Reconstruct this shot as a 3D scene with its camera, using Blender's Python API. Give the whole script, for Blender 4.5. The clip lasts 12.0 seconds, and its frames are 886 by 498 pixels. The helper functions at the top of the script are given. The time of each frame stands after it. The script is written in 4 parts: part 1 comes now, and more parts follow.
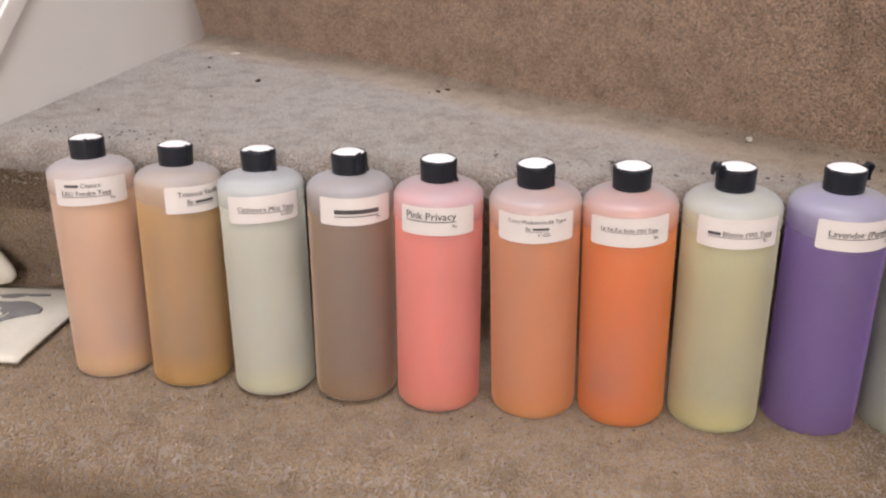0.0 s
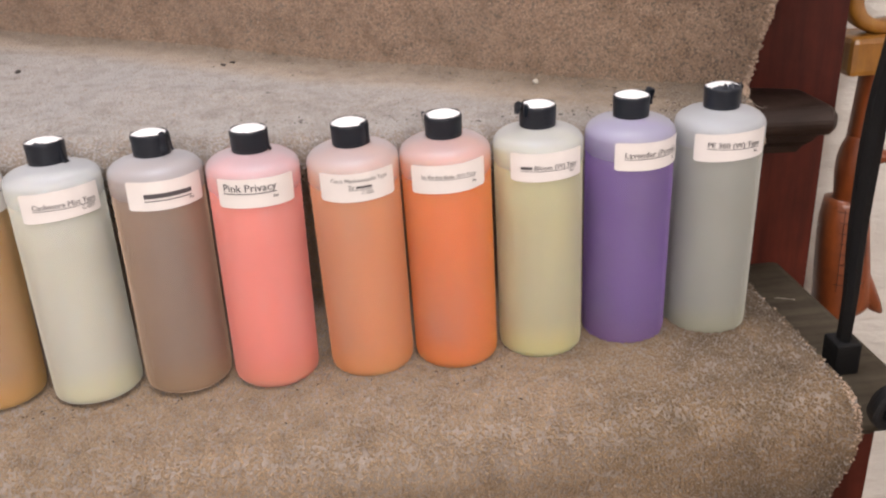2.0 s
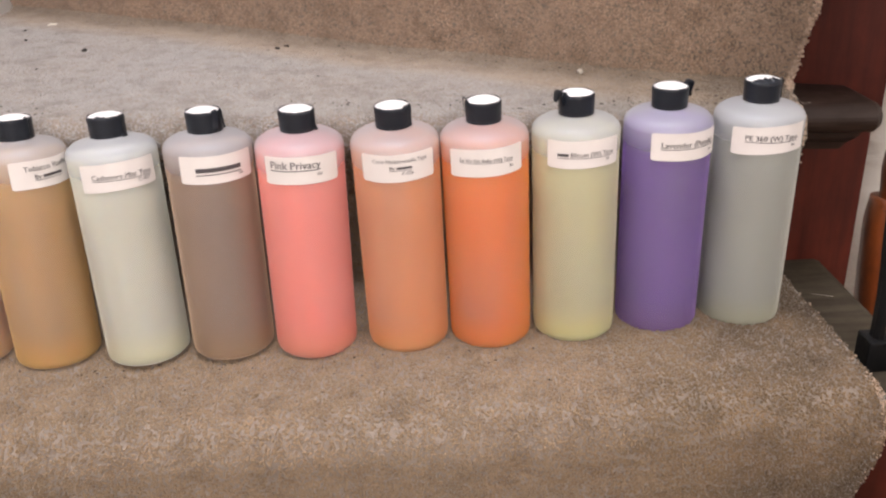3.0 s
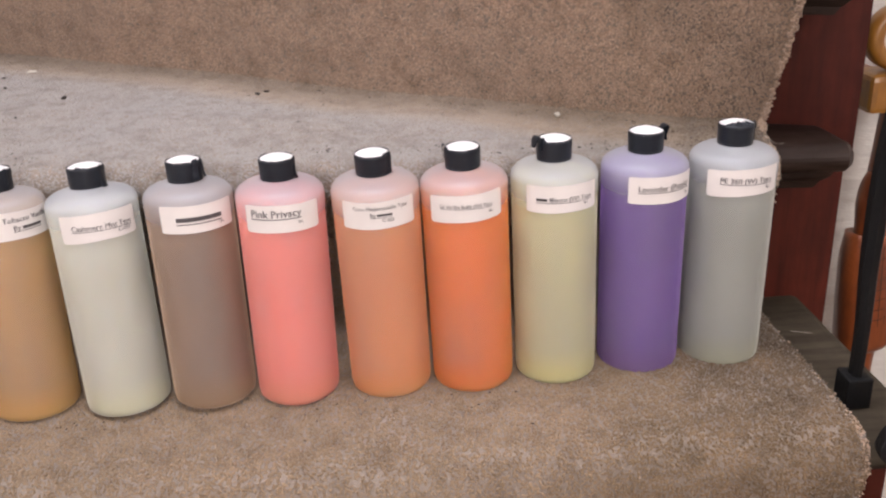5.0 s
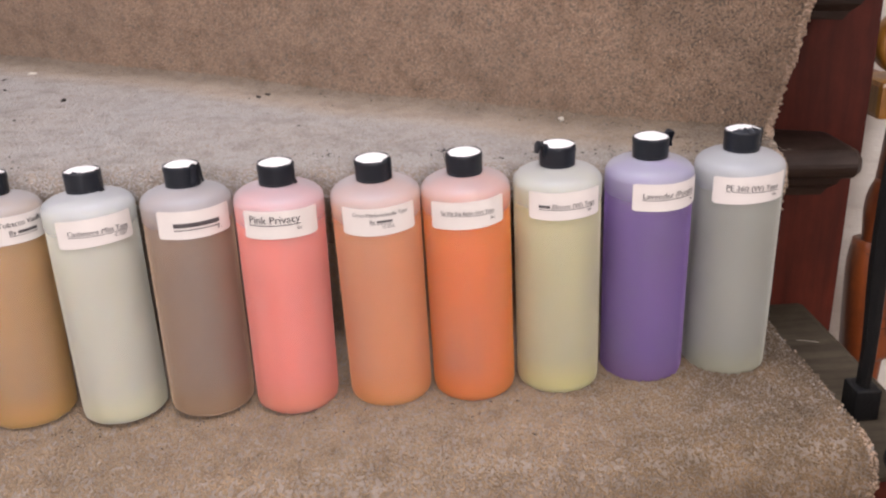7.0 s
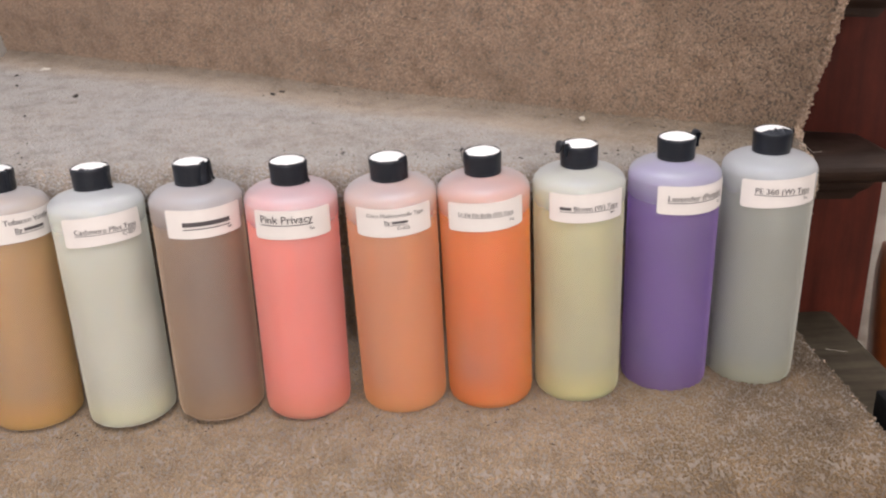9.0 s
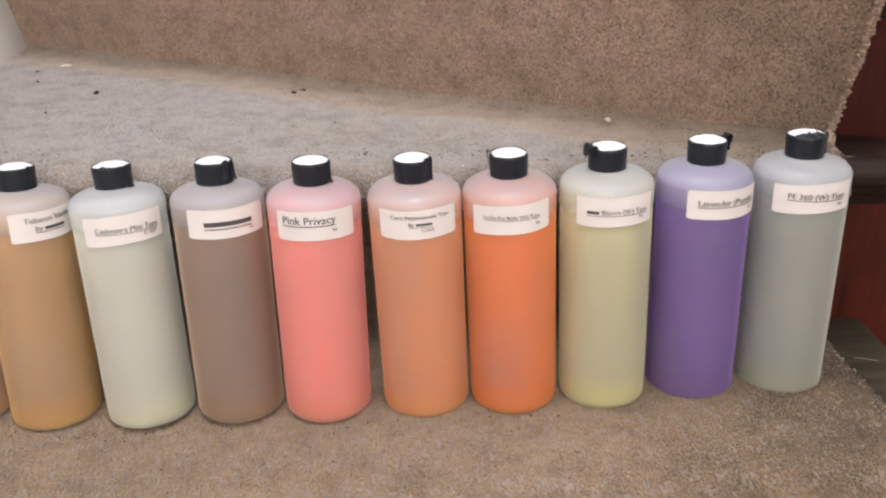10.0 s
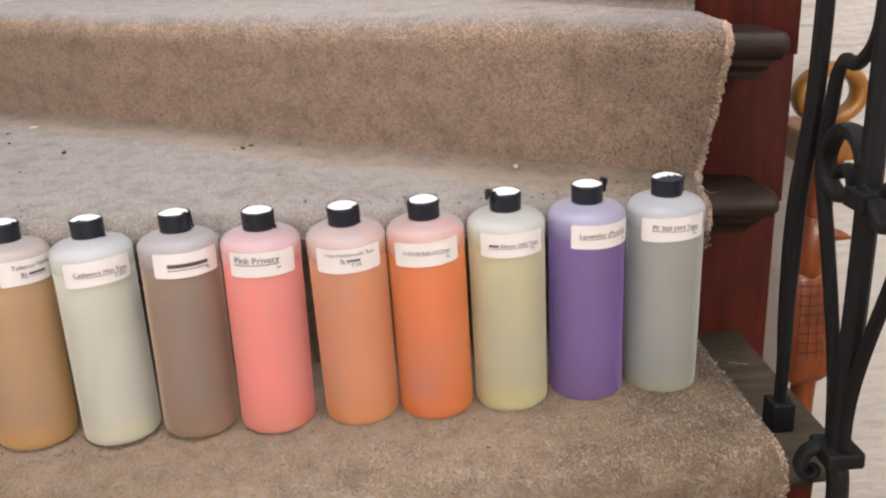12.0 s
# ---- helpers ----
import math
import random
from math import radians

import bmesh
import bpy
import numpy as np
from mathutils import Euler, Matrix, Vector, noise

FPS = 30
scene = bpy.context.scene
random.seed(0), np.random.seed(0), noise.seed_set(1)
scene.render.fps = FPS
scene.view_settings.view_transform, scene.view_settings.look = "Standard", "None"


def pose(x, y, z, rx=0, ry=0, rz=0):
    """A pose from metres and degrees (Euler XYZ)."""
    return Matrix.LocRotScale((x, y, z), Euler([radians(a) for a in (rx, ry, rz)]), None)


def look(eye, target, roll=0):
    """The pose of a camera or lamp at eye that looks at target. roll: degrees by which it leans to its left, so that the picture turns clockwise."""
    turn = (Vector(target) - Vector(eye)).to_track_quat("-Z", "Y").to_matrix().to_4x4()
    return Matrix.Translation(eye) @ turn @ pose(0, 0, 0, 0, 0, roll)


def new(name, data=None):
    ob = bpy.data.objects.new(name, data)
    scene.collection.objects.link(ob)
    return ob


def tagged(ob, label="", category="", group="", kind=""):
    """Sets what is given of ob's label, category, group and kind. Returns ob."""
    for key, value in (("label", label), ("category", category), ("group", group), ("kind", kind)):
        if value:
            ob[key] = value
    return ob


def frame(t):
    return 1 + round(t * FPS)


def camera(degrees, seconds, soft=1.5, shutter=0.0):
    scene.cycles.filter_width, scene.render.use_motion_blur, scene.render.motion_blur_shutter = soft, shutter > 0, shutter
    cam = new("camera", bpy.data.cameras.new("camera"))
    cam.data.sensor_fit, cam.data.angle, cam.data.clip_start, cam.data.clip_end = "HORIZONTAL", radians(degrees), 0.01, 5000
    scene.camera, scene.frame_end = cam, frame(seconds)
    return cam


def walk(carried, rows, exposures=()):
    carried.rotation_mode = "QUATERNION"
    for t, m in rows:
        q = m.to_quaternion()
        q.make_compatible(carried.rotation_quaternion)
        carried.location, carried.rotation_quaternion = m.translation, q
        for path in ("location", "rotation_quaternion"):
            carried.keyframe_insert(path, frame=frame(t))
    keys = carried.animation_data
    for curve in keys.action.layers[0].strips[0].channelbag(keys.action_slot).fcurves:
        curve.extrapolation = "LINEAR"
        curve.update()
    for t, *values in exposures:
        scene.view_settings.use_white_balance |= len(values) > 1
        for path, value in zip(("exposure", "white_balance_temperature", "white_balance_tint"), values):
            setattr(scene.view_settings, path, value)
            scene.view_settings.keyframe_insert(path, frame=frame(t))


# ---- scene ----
cam = camera(55.2, 12.0, soft=2.2)
PATH = [
    (0, (0.0478, 0.0227, 0.3715), (0.0463, 0.9479, -0.0080), -1.59),
    (0.5, (0.0649, 0.0184, 0.3634), (0.0526, 0.9435, -0.0159), -2.33),
    (1, (0.0488, 0.0244, 0.3680), (0.1198, 0.9383, -0.0318), -3.31),
    (1.5, (0.0169, 0.0218, 0.3662), (0.2535, 0.9004, -0.0488), -3.87),
    (2, (0.0158, 0.0208, 0.3632), (0.2605, 0.8961, -0.0539), -3.56),
    (2.5, (0.0157, 0.0076, 0.3563), (0.2112, 0.8953, -0.0605), -2.32),
    (3, (0.0217, -0.0022, 0.3646), (0.2058, 0.8845, -0.0594), -3.07),
    (3.5, (0.0325, -0.0040, 0.3735), (0.2413, 0.8811, -0.0424), -4.66),
    (5.5, (0.0216, 0.0022, 0.3744), (0.2303, 0.9000, -0.0133), -3.01),
    (6, (0.0279, 0.0120, 0.3732), (0.2308, 0.9097, -0.0179), -3.26),
    (6.5, (0.0292, 0.0155, 0.3711), (0.2313, 0.9143, -0.0180), -3.18),
    (7, (0.0285, 0.0081, 0.3741), (0.2335, 0.9068, -0.0136), -3.20),
    (7.5, (0.0134, 0.0070, 0.3774), (0.2193, 0.9076, -0.0054), -2.32),
    (9.5, (0.0353, 0.0356, 0.3647), (0.2166, 0.9399, -0.0218), -3.10),
    (10, (0.0268, 0.0394, 0.3665), (0.1985, 0.9454, -0.0204), -2.81),
    (10.5, (0.0323, 0.0147, 0.3624), (0.2011, 0.9230, -0.0201), -3.85),
    (11, (0.0222, -0.0290, 0.3767), (0.1995, 0.8778, -0.0058), -4.00),
    (11.5, (0.0304, -0.0666, 0.3956), (0.2280, 0.8372, 0.0158), -4.25),
    (11.8, (0.0292, -0.0761, 0.3958), (0.2579, 0.8344, 0.0512), -3.62),
    (12, (0.0300, -0.0744, 0.4054), (0.2568, 0.8349, 0.0565), -3.43),
]
EXPOSURE = -0.3
walk(cam, [(t, look(eye, target, roll)) for t, eye, target, roll in PATH], [
    (0.0, EXPOSURE - 0.2, 6680, 13.7), (1.0, EXPOSURE - 0.12, 6530, 11), (1.5, EXPOSURE, 6620, 12.5), (2.0, EXPOSURE, 6680, 13.7), (3.7, EXPOSURE, 6680, 13.7),
    (5.3, EXPOSURE - 0.07, 6514, 16.5), (7.7, EXPOSURE - 0.07, 6514, 16.5), (9.3, EXPOSURE - 0.06, 6530, 11), (10.5, EXPOSURE - 0.06, 6620, 12.5), (11.0, EXPOSURE, 6680, 13.7), (12.0, EXPOSURE, 6560, 11.5)])

from math import cos, pi, sin, tan

# ---- light ----
world = bpy.data.worlds.new("sky")
scene.world = world
world.use_nodes = True
sky = world.node_tree.nodes.new("ShaderNodeTexSky")
sky.sky_type, sky.sun_disc, sky.sun_elevation, sky.sun_rotation = "NISHITA", False, radians(40), radians(150)
world.node_tree.nodes["Background"].inputs["Strength"].default_value = 0.12
world.node_tree.links.new(sky.outputs[0], world.node_tree.nodes["Background"].inputs["Color"])

TURN = radians(-11.5)
STAIR = Matrix.Rotation(TURN, 4, "Z")   # the stairs' own axes: s across to the open side, d up the flight


def area(name, place, target, size, watts, colour):
    data = bpy.data.lights.new(name, "AREA")
    data.shape, data.size, data.size_y, data.energy, data.color = "RECTANGLE", size[0], size[1], watts, colour
    ob = new(name, data)
    ob.matrix_world = STAIR @ look(place, target)
    return ob


area("window_daylight", (0.50, -2.62, 1.35), (0.50, 0.0, 1.35), (1.1, 1.35), 82, (1.0, 0.93, 0.895))
area("skylight_daylight", (-0.05, 0.45, 2.45), (-0.05, 0.45, 0.0), (0.9, 1.1), 47, (0.97, 0.955, 1.0))


# ---- materials ----
def shader(name):
    m = bpy.data.materials.new(name)
    m.use_nodes = True
    return m, m.node_tree.nodes, m.node_tree.links, m.node_tree.nodes["Principled BSDF"]


def speckle(nodes, links, scale, detail=4, rough=0.6, stretch=None):
    n = nodes.new("ShaderNodeTexNoise")
    n.inputs["Scale"].default_value, n.inputs["Detail"].default_value, n.inputs["Roughness"].default_value = scale, detail, rough
    co = nodes.new("ShaderNodeTexCoord")
    if stretch:
        mp = nodes.new("ShaderNodeMapping")
        mp.inputs["Scale"].default_value = stretch
        links.new(co.outputs["Object"], mp.inputs["Vector"])
        links.new(mp.outputs[0], n.inputs["Vector"])
    else:
        links.new(co.outputs["Object"], n.inputs["Vector"])
    return n


def ramp(nodes, links, source, stops):
    r = nodes.new("ShaderNodeValToRGB")
    while len(r.color_ramp.elements) < len(stops):
        r.color_ramp.elements.new(0.5)
    for e, (at, c) in zip(r.color_ramp.elements, stops):
        e.position, e.color = at, (*c, 1)
    links.new(source, r.inputs[0])
    return r


def blend(nodes, links, a, b, fac, mode="MIX"):
    m = nodes.new("ShaderNodeMix")
    m.data_type, m.blend_type = "RGBA", mode
    for value, socket in ((fac, m.inputs[0]), (a, m.inputs[6]), (b, m.inputs[7])):
        if hasattr(value, "is_linked"):
            links.new(value, socket)
        else:
            socket.default_value = value if isinstance(value, float) else (*value, 1)
    return m.outputs[2]


def bump(nodes, links, p, source, strength, distance=0.002):
    b = nodes.new("ShaderNodeBump")
    b.inputs["Strength"].default_value, b.inputs["Distance"].default_value = strength, distance
    links.new(source, b.inputs["Height"])
    links.new(b.outputs[0], p.inputs["Normal"])


def plain(name, colour, rough=0.5, vary=0.12, scale=30.0, metal=0.0, relief=0.15, stretch=None, coat=0.0, shine=0.5):
    m, nodes, links, p = shader(name)
    n = speckle(nodes, links, scale, stretch=stretch)
    n2 = speckle(nodes, links, scale * 7, stretch=stretch)
    c = ramp(nodes, links, n.outputs[0], [(0.3, [x * (1 - vary) for x in colour]), (0.7, [min(1, x * (1 + vary)) for x in colour])])
    c2 = blend(nodes, links, c.outputs[0], [x * (1 - vary) for x in colour], n2.outputs[0])
    links.new(c2, p.inputs["Base Color"])
    p.inputs["Roughness"].default_value, p.inputs["Metallic"].default_value, p.inputs["Coat Weight"].default_value = rough, metal, coat
    p.inputs["Specular IOR Level"].default_value = shine
    if relief:
        bump(nodes, links, p, n2.outputs[0], relief)
    return m


def carpet_material(name, dark, light, worn, tufted, edge_dark=1.0, fresh=None):
    m, nodes, links, p = shader(name)
    big, fine, mid = speckle(nodes, links, 7.0, 5, 0.65), speckle(nodes, links, 420.0, 2, 0.7), speckle(nodes, links, 38.0, 4, 0.7)
    if tufted:
        fine_source = nodes.new("ShaderNodeNewGeometry").outputs["Random Per Island"]
    else:
        fine_source = fine.outputs[0]
    grain = ramp(nodes, links, fine_source, [(0.0, dark), (0.55, [(a + b) / 2 for a, b in zip(dark, light)]), (1.0, light)])
    patches = ramp(nodes, links, big.outputs[0], [(0.36, (0.0, 0.0, 0.0)), (0.66, (1.0, 1.0, 1.0))])
    soiled = blend(nodes, links, grain.outputs[0], [x * 0.86 for x in worn], 0.6)
    c = blend(nodes, links, grain.outputs[0], soiled, patches.outputs[0])
    if fresh:   # less trodden towards the slanting riser behind the tread
        line, ragged = nodes.new("ShaderNodeVectorMath"), nodes.new("ShaderNodeMath")
        line.operation, ragged.operation = "DOT_PRODUCT", "MULTIPLY_ADD"
        line.inputs[1].default_value = (0.50, 1.0, 0.0)
        links.new(nodes.new("ShaderNodeTexCoord").outputs["Object"], line.inputs[0])
        links.new(big.outputs[0], ragged.inputs[0])
        ragged.inputs[1].default_value = 0.09
        links.new(line.outputs["Value"], ragged.inputs[2])
        kept = ramp(nodes, links, ragged.outputs[0], [(0.846, (0.0, 0.0, 0.0)), (0.890, (1.0, 1.0, 1.0))])
        c = blend(nodes, links, c, fresh, kept.outputs[0])
    # darker towards the open side: soiling, with the light's fall-off painted in too
    where = nodes.new("ShaderNodeSeparateXYZ")
    links.new(nodes.new("ShaderNodeTexCoord").outputs["Object"], where.inputs[0])
    dirt = nodes.new("ShaderNodeMath")
    dirt.operation = "MULTIPLY_ADD"
    links.new(big.outputs[0], dirt.inputs[0])
    dirt.inputs[1].default_value = 0.35
    links.new(where.outputs[0], dirt.inputs[2])
    soil_shade = ramp(nodes, links, dirt.outputs[0], [(0.25, (1.0, 1.0, 1.0)), (0.41, (0.74, 0.70, 0.62)), (0.50, (0.34, 0.31, 0.25))])
    c = blend(nodes, links, c, soil_shade.outputs[0], edge_dark, "MULTIPLY")
    flecks = ramp(nodes, links, mid.outputs[0], [(0.32, (0.62, 0.59, 0.55)), (0.55, (1.0, 1.0, 1.0))])
    links.new(blend(nodes, links, c, flecks.outputs[0], 0.7, "MULTIPLY"), p.inputs["Base Color"])
    p.inputs["Roughness"].default_value, p.inputs["Specular IOR Level"].default_value = 0.95, 0.1
    p.inputs["Sheen Weight"].default_value, p.inputs["Sheen Roughness"].default_value = 0.25, 0.6
    bump(nodes, links, p, fine.outputs[0], 0.6, 0.003)
    return m


def wood_material(name, dark, light, rough, coat, grain=(6.0, 60.0, 60.0)):
    m, nodes, links, p = shader(name)
    a, b = speckle(nodes, links, 1.6, 6, 0.6, grain), speckle(nodes, links, 26.0, 4, 0.7)
    c = ramp(nodes, links, a.outputs[0], [(0.3, dark), (0.7, light)])
    scuffs = ramp(nodes, links, b.outputs[0], [(0.35, (0.75, 0.74, 0.73)), (0.7, (1.0, 1.0, 1.0))])
    links.new(blend(nodes, links, c.outputs[0], scuffs.outputs[0], 1.0, "MULTIPLY"), p.inputs["Base Color"])
    r = ramp(nodes, links, b.outputs[0], [(0.3, (rough + 0.12,) * 3), (0.8, (rough - 0.05,) * 3)])
    links.new(r.outputs[0], p.inputs["Roughness"])
    p.inputs["Coat Weight"].default_value, p.inputs["Coat Roughness"].default_value, p.inputs["Specular IOR Level"].default_value = coat, 0.25, 0.15 + 0.8 * coat
    bump(nodes, links, p, a.outputs[0], 0.12)
    return m


def plaster_material(name, colour, strength):
    m, nodes, links, p = shader(name)
    a, b = speckle(nodes, links, 9.0, 6, 0.6, (0.6, 0.6, 1.8)), speckle(nodes, links, 2.5, 3)
    c = ramp(nodes, links, b.outputs[0], [(0.3, [x * 0.94 for x in colour]), (0.7, colour)])
    links.new(c.outputs[0], p.inputs["Base Color"])
    p.inputs["Roughness"].default_value = 0.75
    bump(nodes, links, p, a.outputs[0], strength, 0.02)
    return m


def liquid_material(name, colour, seed):
    """A cloudy coloured liquid that scatters light within, its lit base painted in."""
    m, nodes, links, p = shader(name)
    n = speckle(nodes, links, 15.0, 3, 0.5, (1.0, 1.0, 0.32))
    n.noise_dimensions = "4D"
    n.inputs["W"].default_value = seed
    grey = sum(colour) / 3
    clouded = [x * 0.70 + grey * 0.22 for x in colour]
    c = ramp(nodes, links, n.outputs[0], [(0.36, clouded), (0.60, [min(1.0, x * 1.08) for x in colour])])
    where, low = nodes.new("ShaderNodeSeparateXYZ"), nodes.new("ShaderNodeMath")   # warmer, lighter base: light refracted up from the carpet, painted in
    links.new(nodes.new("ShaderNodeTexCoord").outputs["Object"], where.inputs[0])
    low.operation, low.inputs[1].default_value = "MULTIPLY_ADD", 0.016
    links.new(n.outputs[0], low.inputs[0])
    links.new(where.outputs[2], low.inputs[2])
    lit_base = ramp(nodes, links, low.outputs[0], [(0.016, (1.0, 1.0, 1.0)), (0.038, (0.0, 0.0, 0.0))])
    lit_tint = [min(1.0, x * k) for x, k in zip(colour, (1.17, 1.13, 0.93))]
    links.new(blend(nodes, links, c.outputs[0], lit_tint, lit_base.outputs[0]), p.inputs["Base Color"])
    p.inputs["Roughness"].default_value, p.inputs["IOR"].default_value, p.inputs["Specular IOR Level"].default_value = 0.5, 1.36, 0.2
    p.inputs["Subsurface Weight"].default_value, p.inputs["Subsurface Scale"].default_value = 0.9 if max(colour) > 0.4 else 0.4, 0.03
    p.inputs["Subsurface Radius"].default_value = (1.0, 0.8, 0.6)
    strong = max(colour)
    p.inputs["Sheen Weight"].default_value, p.inputs["Sheen Roughness"].default_value = 1.0, 0.35
    p.inputs["Sheen Tint"].default_value = (*[(x / strong) ** 0.8 for x in colour], 1)
    glow_through, both = nodes.new("ShaderNodeBsdfTranslucent"), nodes.new("ShaderNodeMixShader")
    glow_through.inputs["Color"].default_value = (*[min(1.0, x * 1.15 + 0.05) for x in colour], 1)
    both.inputs[0].default_value = 0.12
    links.new(p.outputs[0], both.inputs[1])
    links.new(glow_through.outputs[0], both.inputs[2])
    links.new(both.outputs[0], nodes["Material Output"].inputs["Surface"])
    return m


def milky_plastic(name, clearness, frosted, haze):
    """Polyethylene; clearer where liquid wets it, frosted above, over a soft uneven line."""
    m, nodes, links, p = shader(name)
    p.inputs["Base Color"].default_value, p.inputs["Roughness"].default_value = (0.74, 0.79, 0.88, 1), 0.25
    p.inputs["Sheen Weight"].default_value, p.inputs["Sheen Roughness"].default_value = haze, 0.35
    n = speckle(nodes, links, 160.0, 3)
    bump(nodes, links, p, n.outputs[0], 0.04)
    clear, through_it = (nodes.new("ShaderNodeBsdf" + k) for k in ("Transparent", "Translucent"))
    through_it.inputs["Color"].default_value = (0.88, 0.89, 0.93, 1)
    solid, whole = nodes.new("ShaderNodeMixShader"), nodes.new("ShaderNodeMixShader")
    solid.inputs[0].default_value = 0.45
    where, uneven = nodes.new("ShaderNodeSeparateXYZ"), nodes.new("ShaderNodeMath")
    links.new(nodes.new("ShaderNodeTexCoord").outputs["Object"], where.inputs[0])
    uneven.operation = "MULTIPLY_ADD"
    links.new(speckle(nodes, links, 30.0, 3).outputs[0], uneven.inputs[0])
    uneven.inputs[1].default_value = 0.006
    links.new(where.outputs[2], uneven.inputs[2])
    rise = nodes.new("ShaderNodeMapRange")
    rise.interpolation_type = "SMOOTHSTEP"
    for k, value in ((1, 0.150), (2, 0.176), (3, clearness), (4, frosted)):
        rise.inputs[k].default_value = value
    links.new(uneven.outputs[0], rise.inputs[0])
    links.new(rise.outputs[0], whole.inputs[0])
    links.new(p.outputs[0], solid.inputs[1])
    links.new(through_it.outputs[0], solid.inputs[2])
    links.new(solid.outputs[0], whole.inputs[1])
    links.new(clear.outputs[0], whole.inputs[2])
    gloss, skin = nodes.new("ShaderNodeBsdfAnisotropic"), nodes.new("ShaderNodeMixShader")
    gloss.inputs["Roughness"].default_value, gloss.inputs["Color"].default_value = 0.55, (0.9, 0.93, 1.0, 1)
    skin.inputs[0].default_value = 0.06
    links.new(whole.outputs[0], skin.inputs[1])
    links.new(gloss.outputs[0], skin.inputs[2])
    links.new(skin.outputs[0], nodes["Material Output"].inputs["Surface"])
    return m


CARPET = carpet_material("carpet_backing", (0.24, 0.195, 0.158), (0.38, 0.318, 0.265), (0.34, 0.290, 0.245), False, 0.5)
# one carpet in two tones: lighter on the upper risers, darker on the lower step
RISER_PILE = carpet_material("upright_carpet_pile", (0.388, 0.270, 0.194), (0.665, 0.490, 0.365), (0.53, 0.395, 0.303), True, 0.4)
SOFT_PILE = carpet_material("lower_carpet_pile", (0.290, 0.203, 0.126), (0.415, 0.294, 0.182), (0.315, 0.236, 0.152), True)
# worn grey, with the cool sheen of light from above mixed into the colour
WORN_SKYLIT_PILE = carpet_material("worn_skylit_pile", (0.330, 0.300, 0.276), (0.425, 0.396, 0.368), (0.430, 0.426, 0.422), True, 0.8, (0.39, 0.316, 0.246))
# worn and paler: the lit top of the nosing is in this colour
TOP_PILE = carpet_material("worn_lit_nosing_pile", (0.36, 0.318, 0.290), (0.47, 0.425, 0.395), (0.48, 0.455, 0.445), True, 0.5)
RISER_WOOD = wood_material("mahogany", (0.044, 0.0058, 0.0030), (0.097, 0.0152, 0.0072), 0.5, 0.08, (60.0, 60.0, 6.0))
NOSE_WOOD = wood_material("dark_nosing", (0.020, 0.011, 0.008), (0.040, 0.025, 0.019), 0.5, 0.06)
TREAD_WOOD = wood_material("dusty_tread", (0.048, 0.038, 0.026), (0.088, 0.073, 0.052), 0.85, 0.0)
CARVED = wood_material("varnished_carving", (0.14, 0.030, 0.008), (0.30, 0.075, 0.018), 0.33, 0.4, (40.0, 40.0, 8.0))
CARVED_PALE = wood_material("pale_varnished_carving", (0.24, 0.095, 0.012), (0.42, 0.19, 0.026), 0.35, 0.4, (40.0, 40.0, 8.0))
CARVED_LINE = plain("carved_lines", (0.05, 0.012, 0.005), 0.6)
PLASTER = plaster_material("rough_white_plaster", (0.63, 0.61, 0.56), 0.7)
WALL = plaster_material("painted_wall", (0.87, 0.855, 0.835), 0.06)
TRIM = plain("white_trim_paint", (0.84, 0.82, 0.78), 0.4, 0.03)
IRON = plain("black_iron", (0.0055, 0.006, 0.007), 0.6, 0.3, 60.0, 0.0, 0.35, shine=0.28)
POLYETHYLENE = milky_plastic("milky_polyethylene", 0.90, 0.46, 0.3)
CAP = plain("black_cap_plastic", (0.012, 0.016, 0.024), 0.36, 0.25, 80.0, 0.0, 0.08, shine=0.35)
PAPER = plain("label_paper", (0.80, 0.765, 0.74), 0.6, 0.04, 60.0, 0.0, 0.05)
DISC = plain("white_cap_liner", (0.86, 0.86, 0.86), 0.55, 0.03, 90.0, 0.0, 0.05)
INK = plain("black_ink", (0.085, 0.078, 0.083), 0.6, 0.3, 300.0, 0.0, 0.0)
FRAY = carpet_material("frayed_strands", (0.44, 0.31, 0.22), (0.74, 0.56, 0.42), (0.58, 0.45, 0.34), True, 0.0)
SOIL = plain("dark_crumb", (0.035, 0.028, 0.024), 0.9, 0.4, 300.0)
CHIP = plain("pale_chip", (0.72, 0.68, 0.60), 0.8, 0.15, 300.0)
PACKET = plain("cream_wrapper", (0.74, 0.71, 0.62), 0.38, 0.1, 40.0, 0.0, 0.3)
PRINT = plain("grey_print", (0.22, 0.22, 0.22), 0.5, 0.15, 90.0, 0.0, 0.0)
FLOORING = wood_material("hall_floor", (0.16, 0.09, 0.05), (0.28, 0.17, 0.10), 0.5, 0.1)

rng = random.Random(7)
dice = np.random.default_rng(11)


# ---- builders ----
def link(name, bm, material, parent=None, smooth=False):
    me = bpy.data.meshes.new(name)
    bm.to_mesh(me)
    bm.free()
    me.materials.append(material)
    if smooth:
        me.shade_smooth()
    ob = new(name, me)
    ob.parent = parent
    return ob


def part(name, bm, material, parent, label="", smooth=False):
    return tagged(link(name, bm, material, parent, smooth), label)


def empty(name, m):
    ob = new(name)
    ob.empty_display_size = 0.02
    ob.matrix_world = m
    return ob


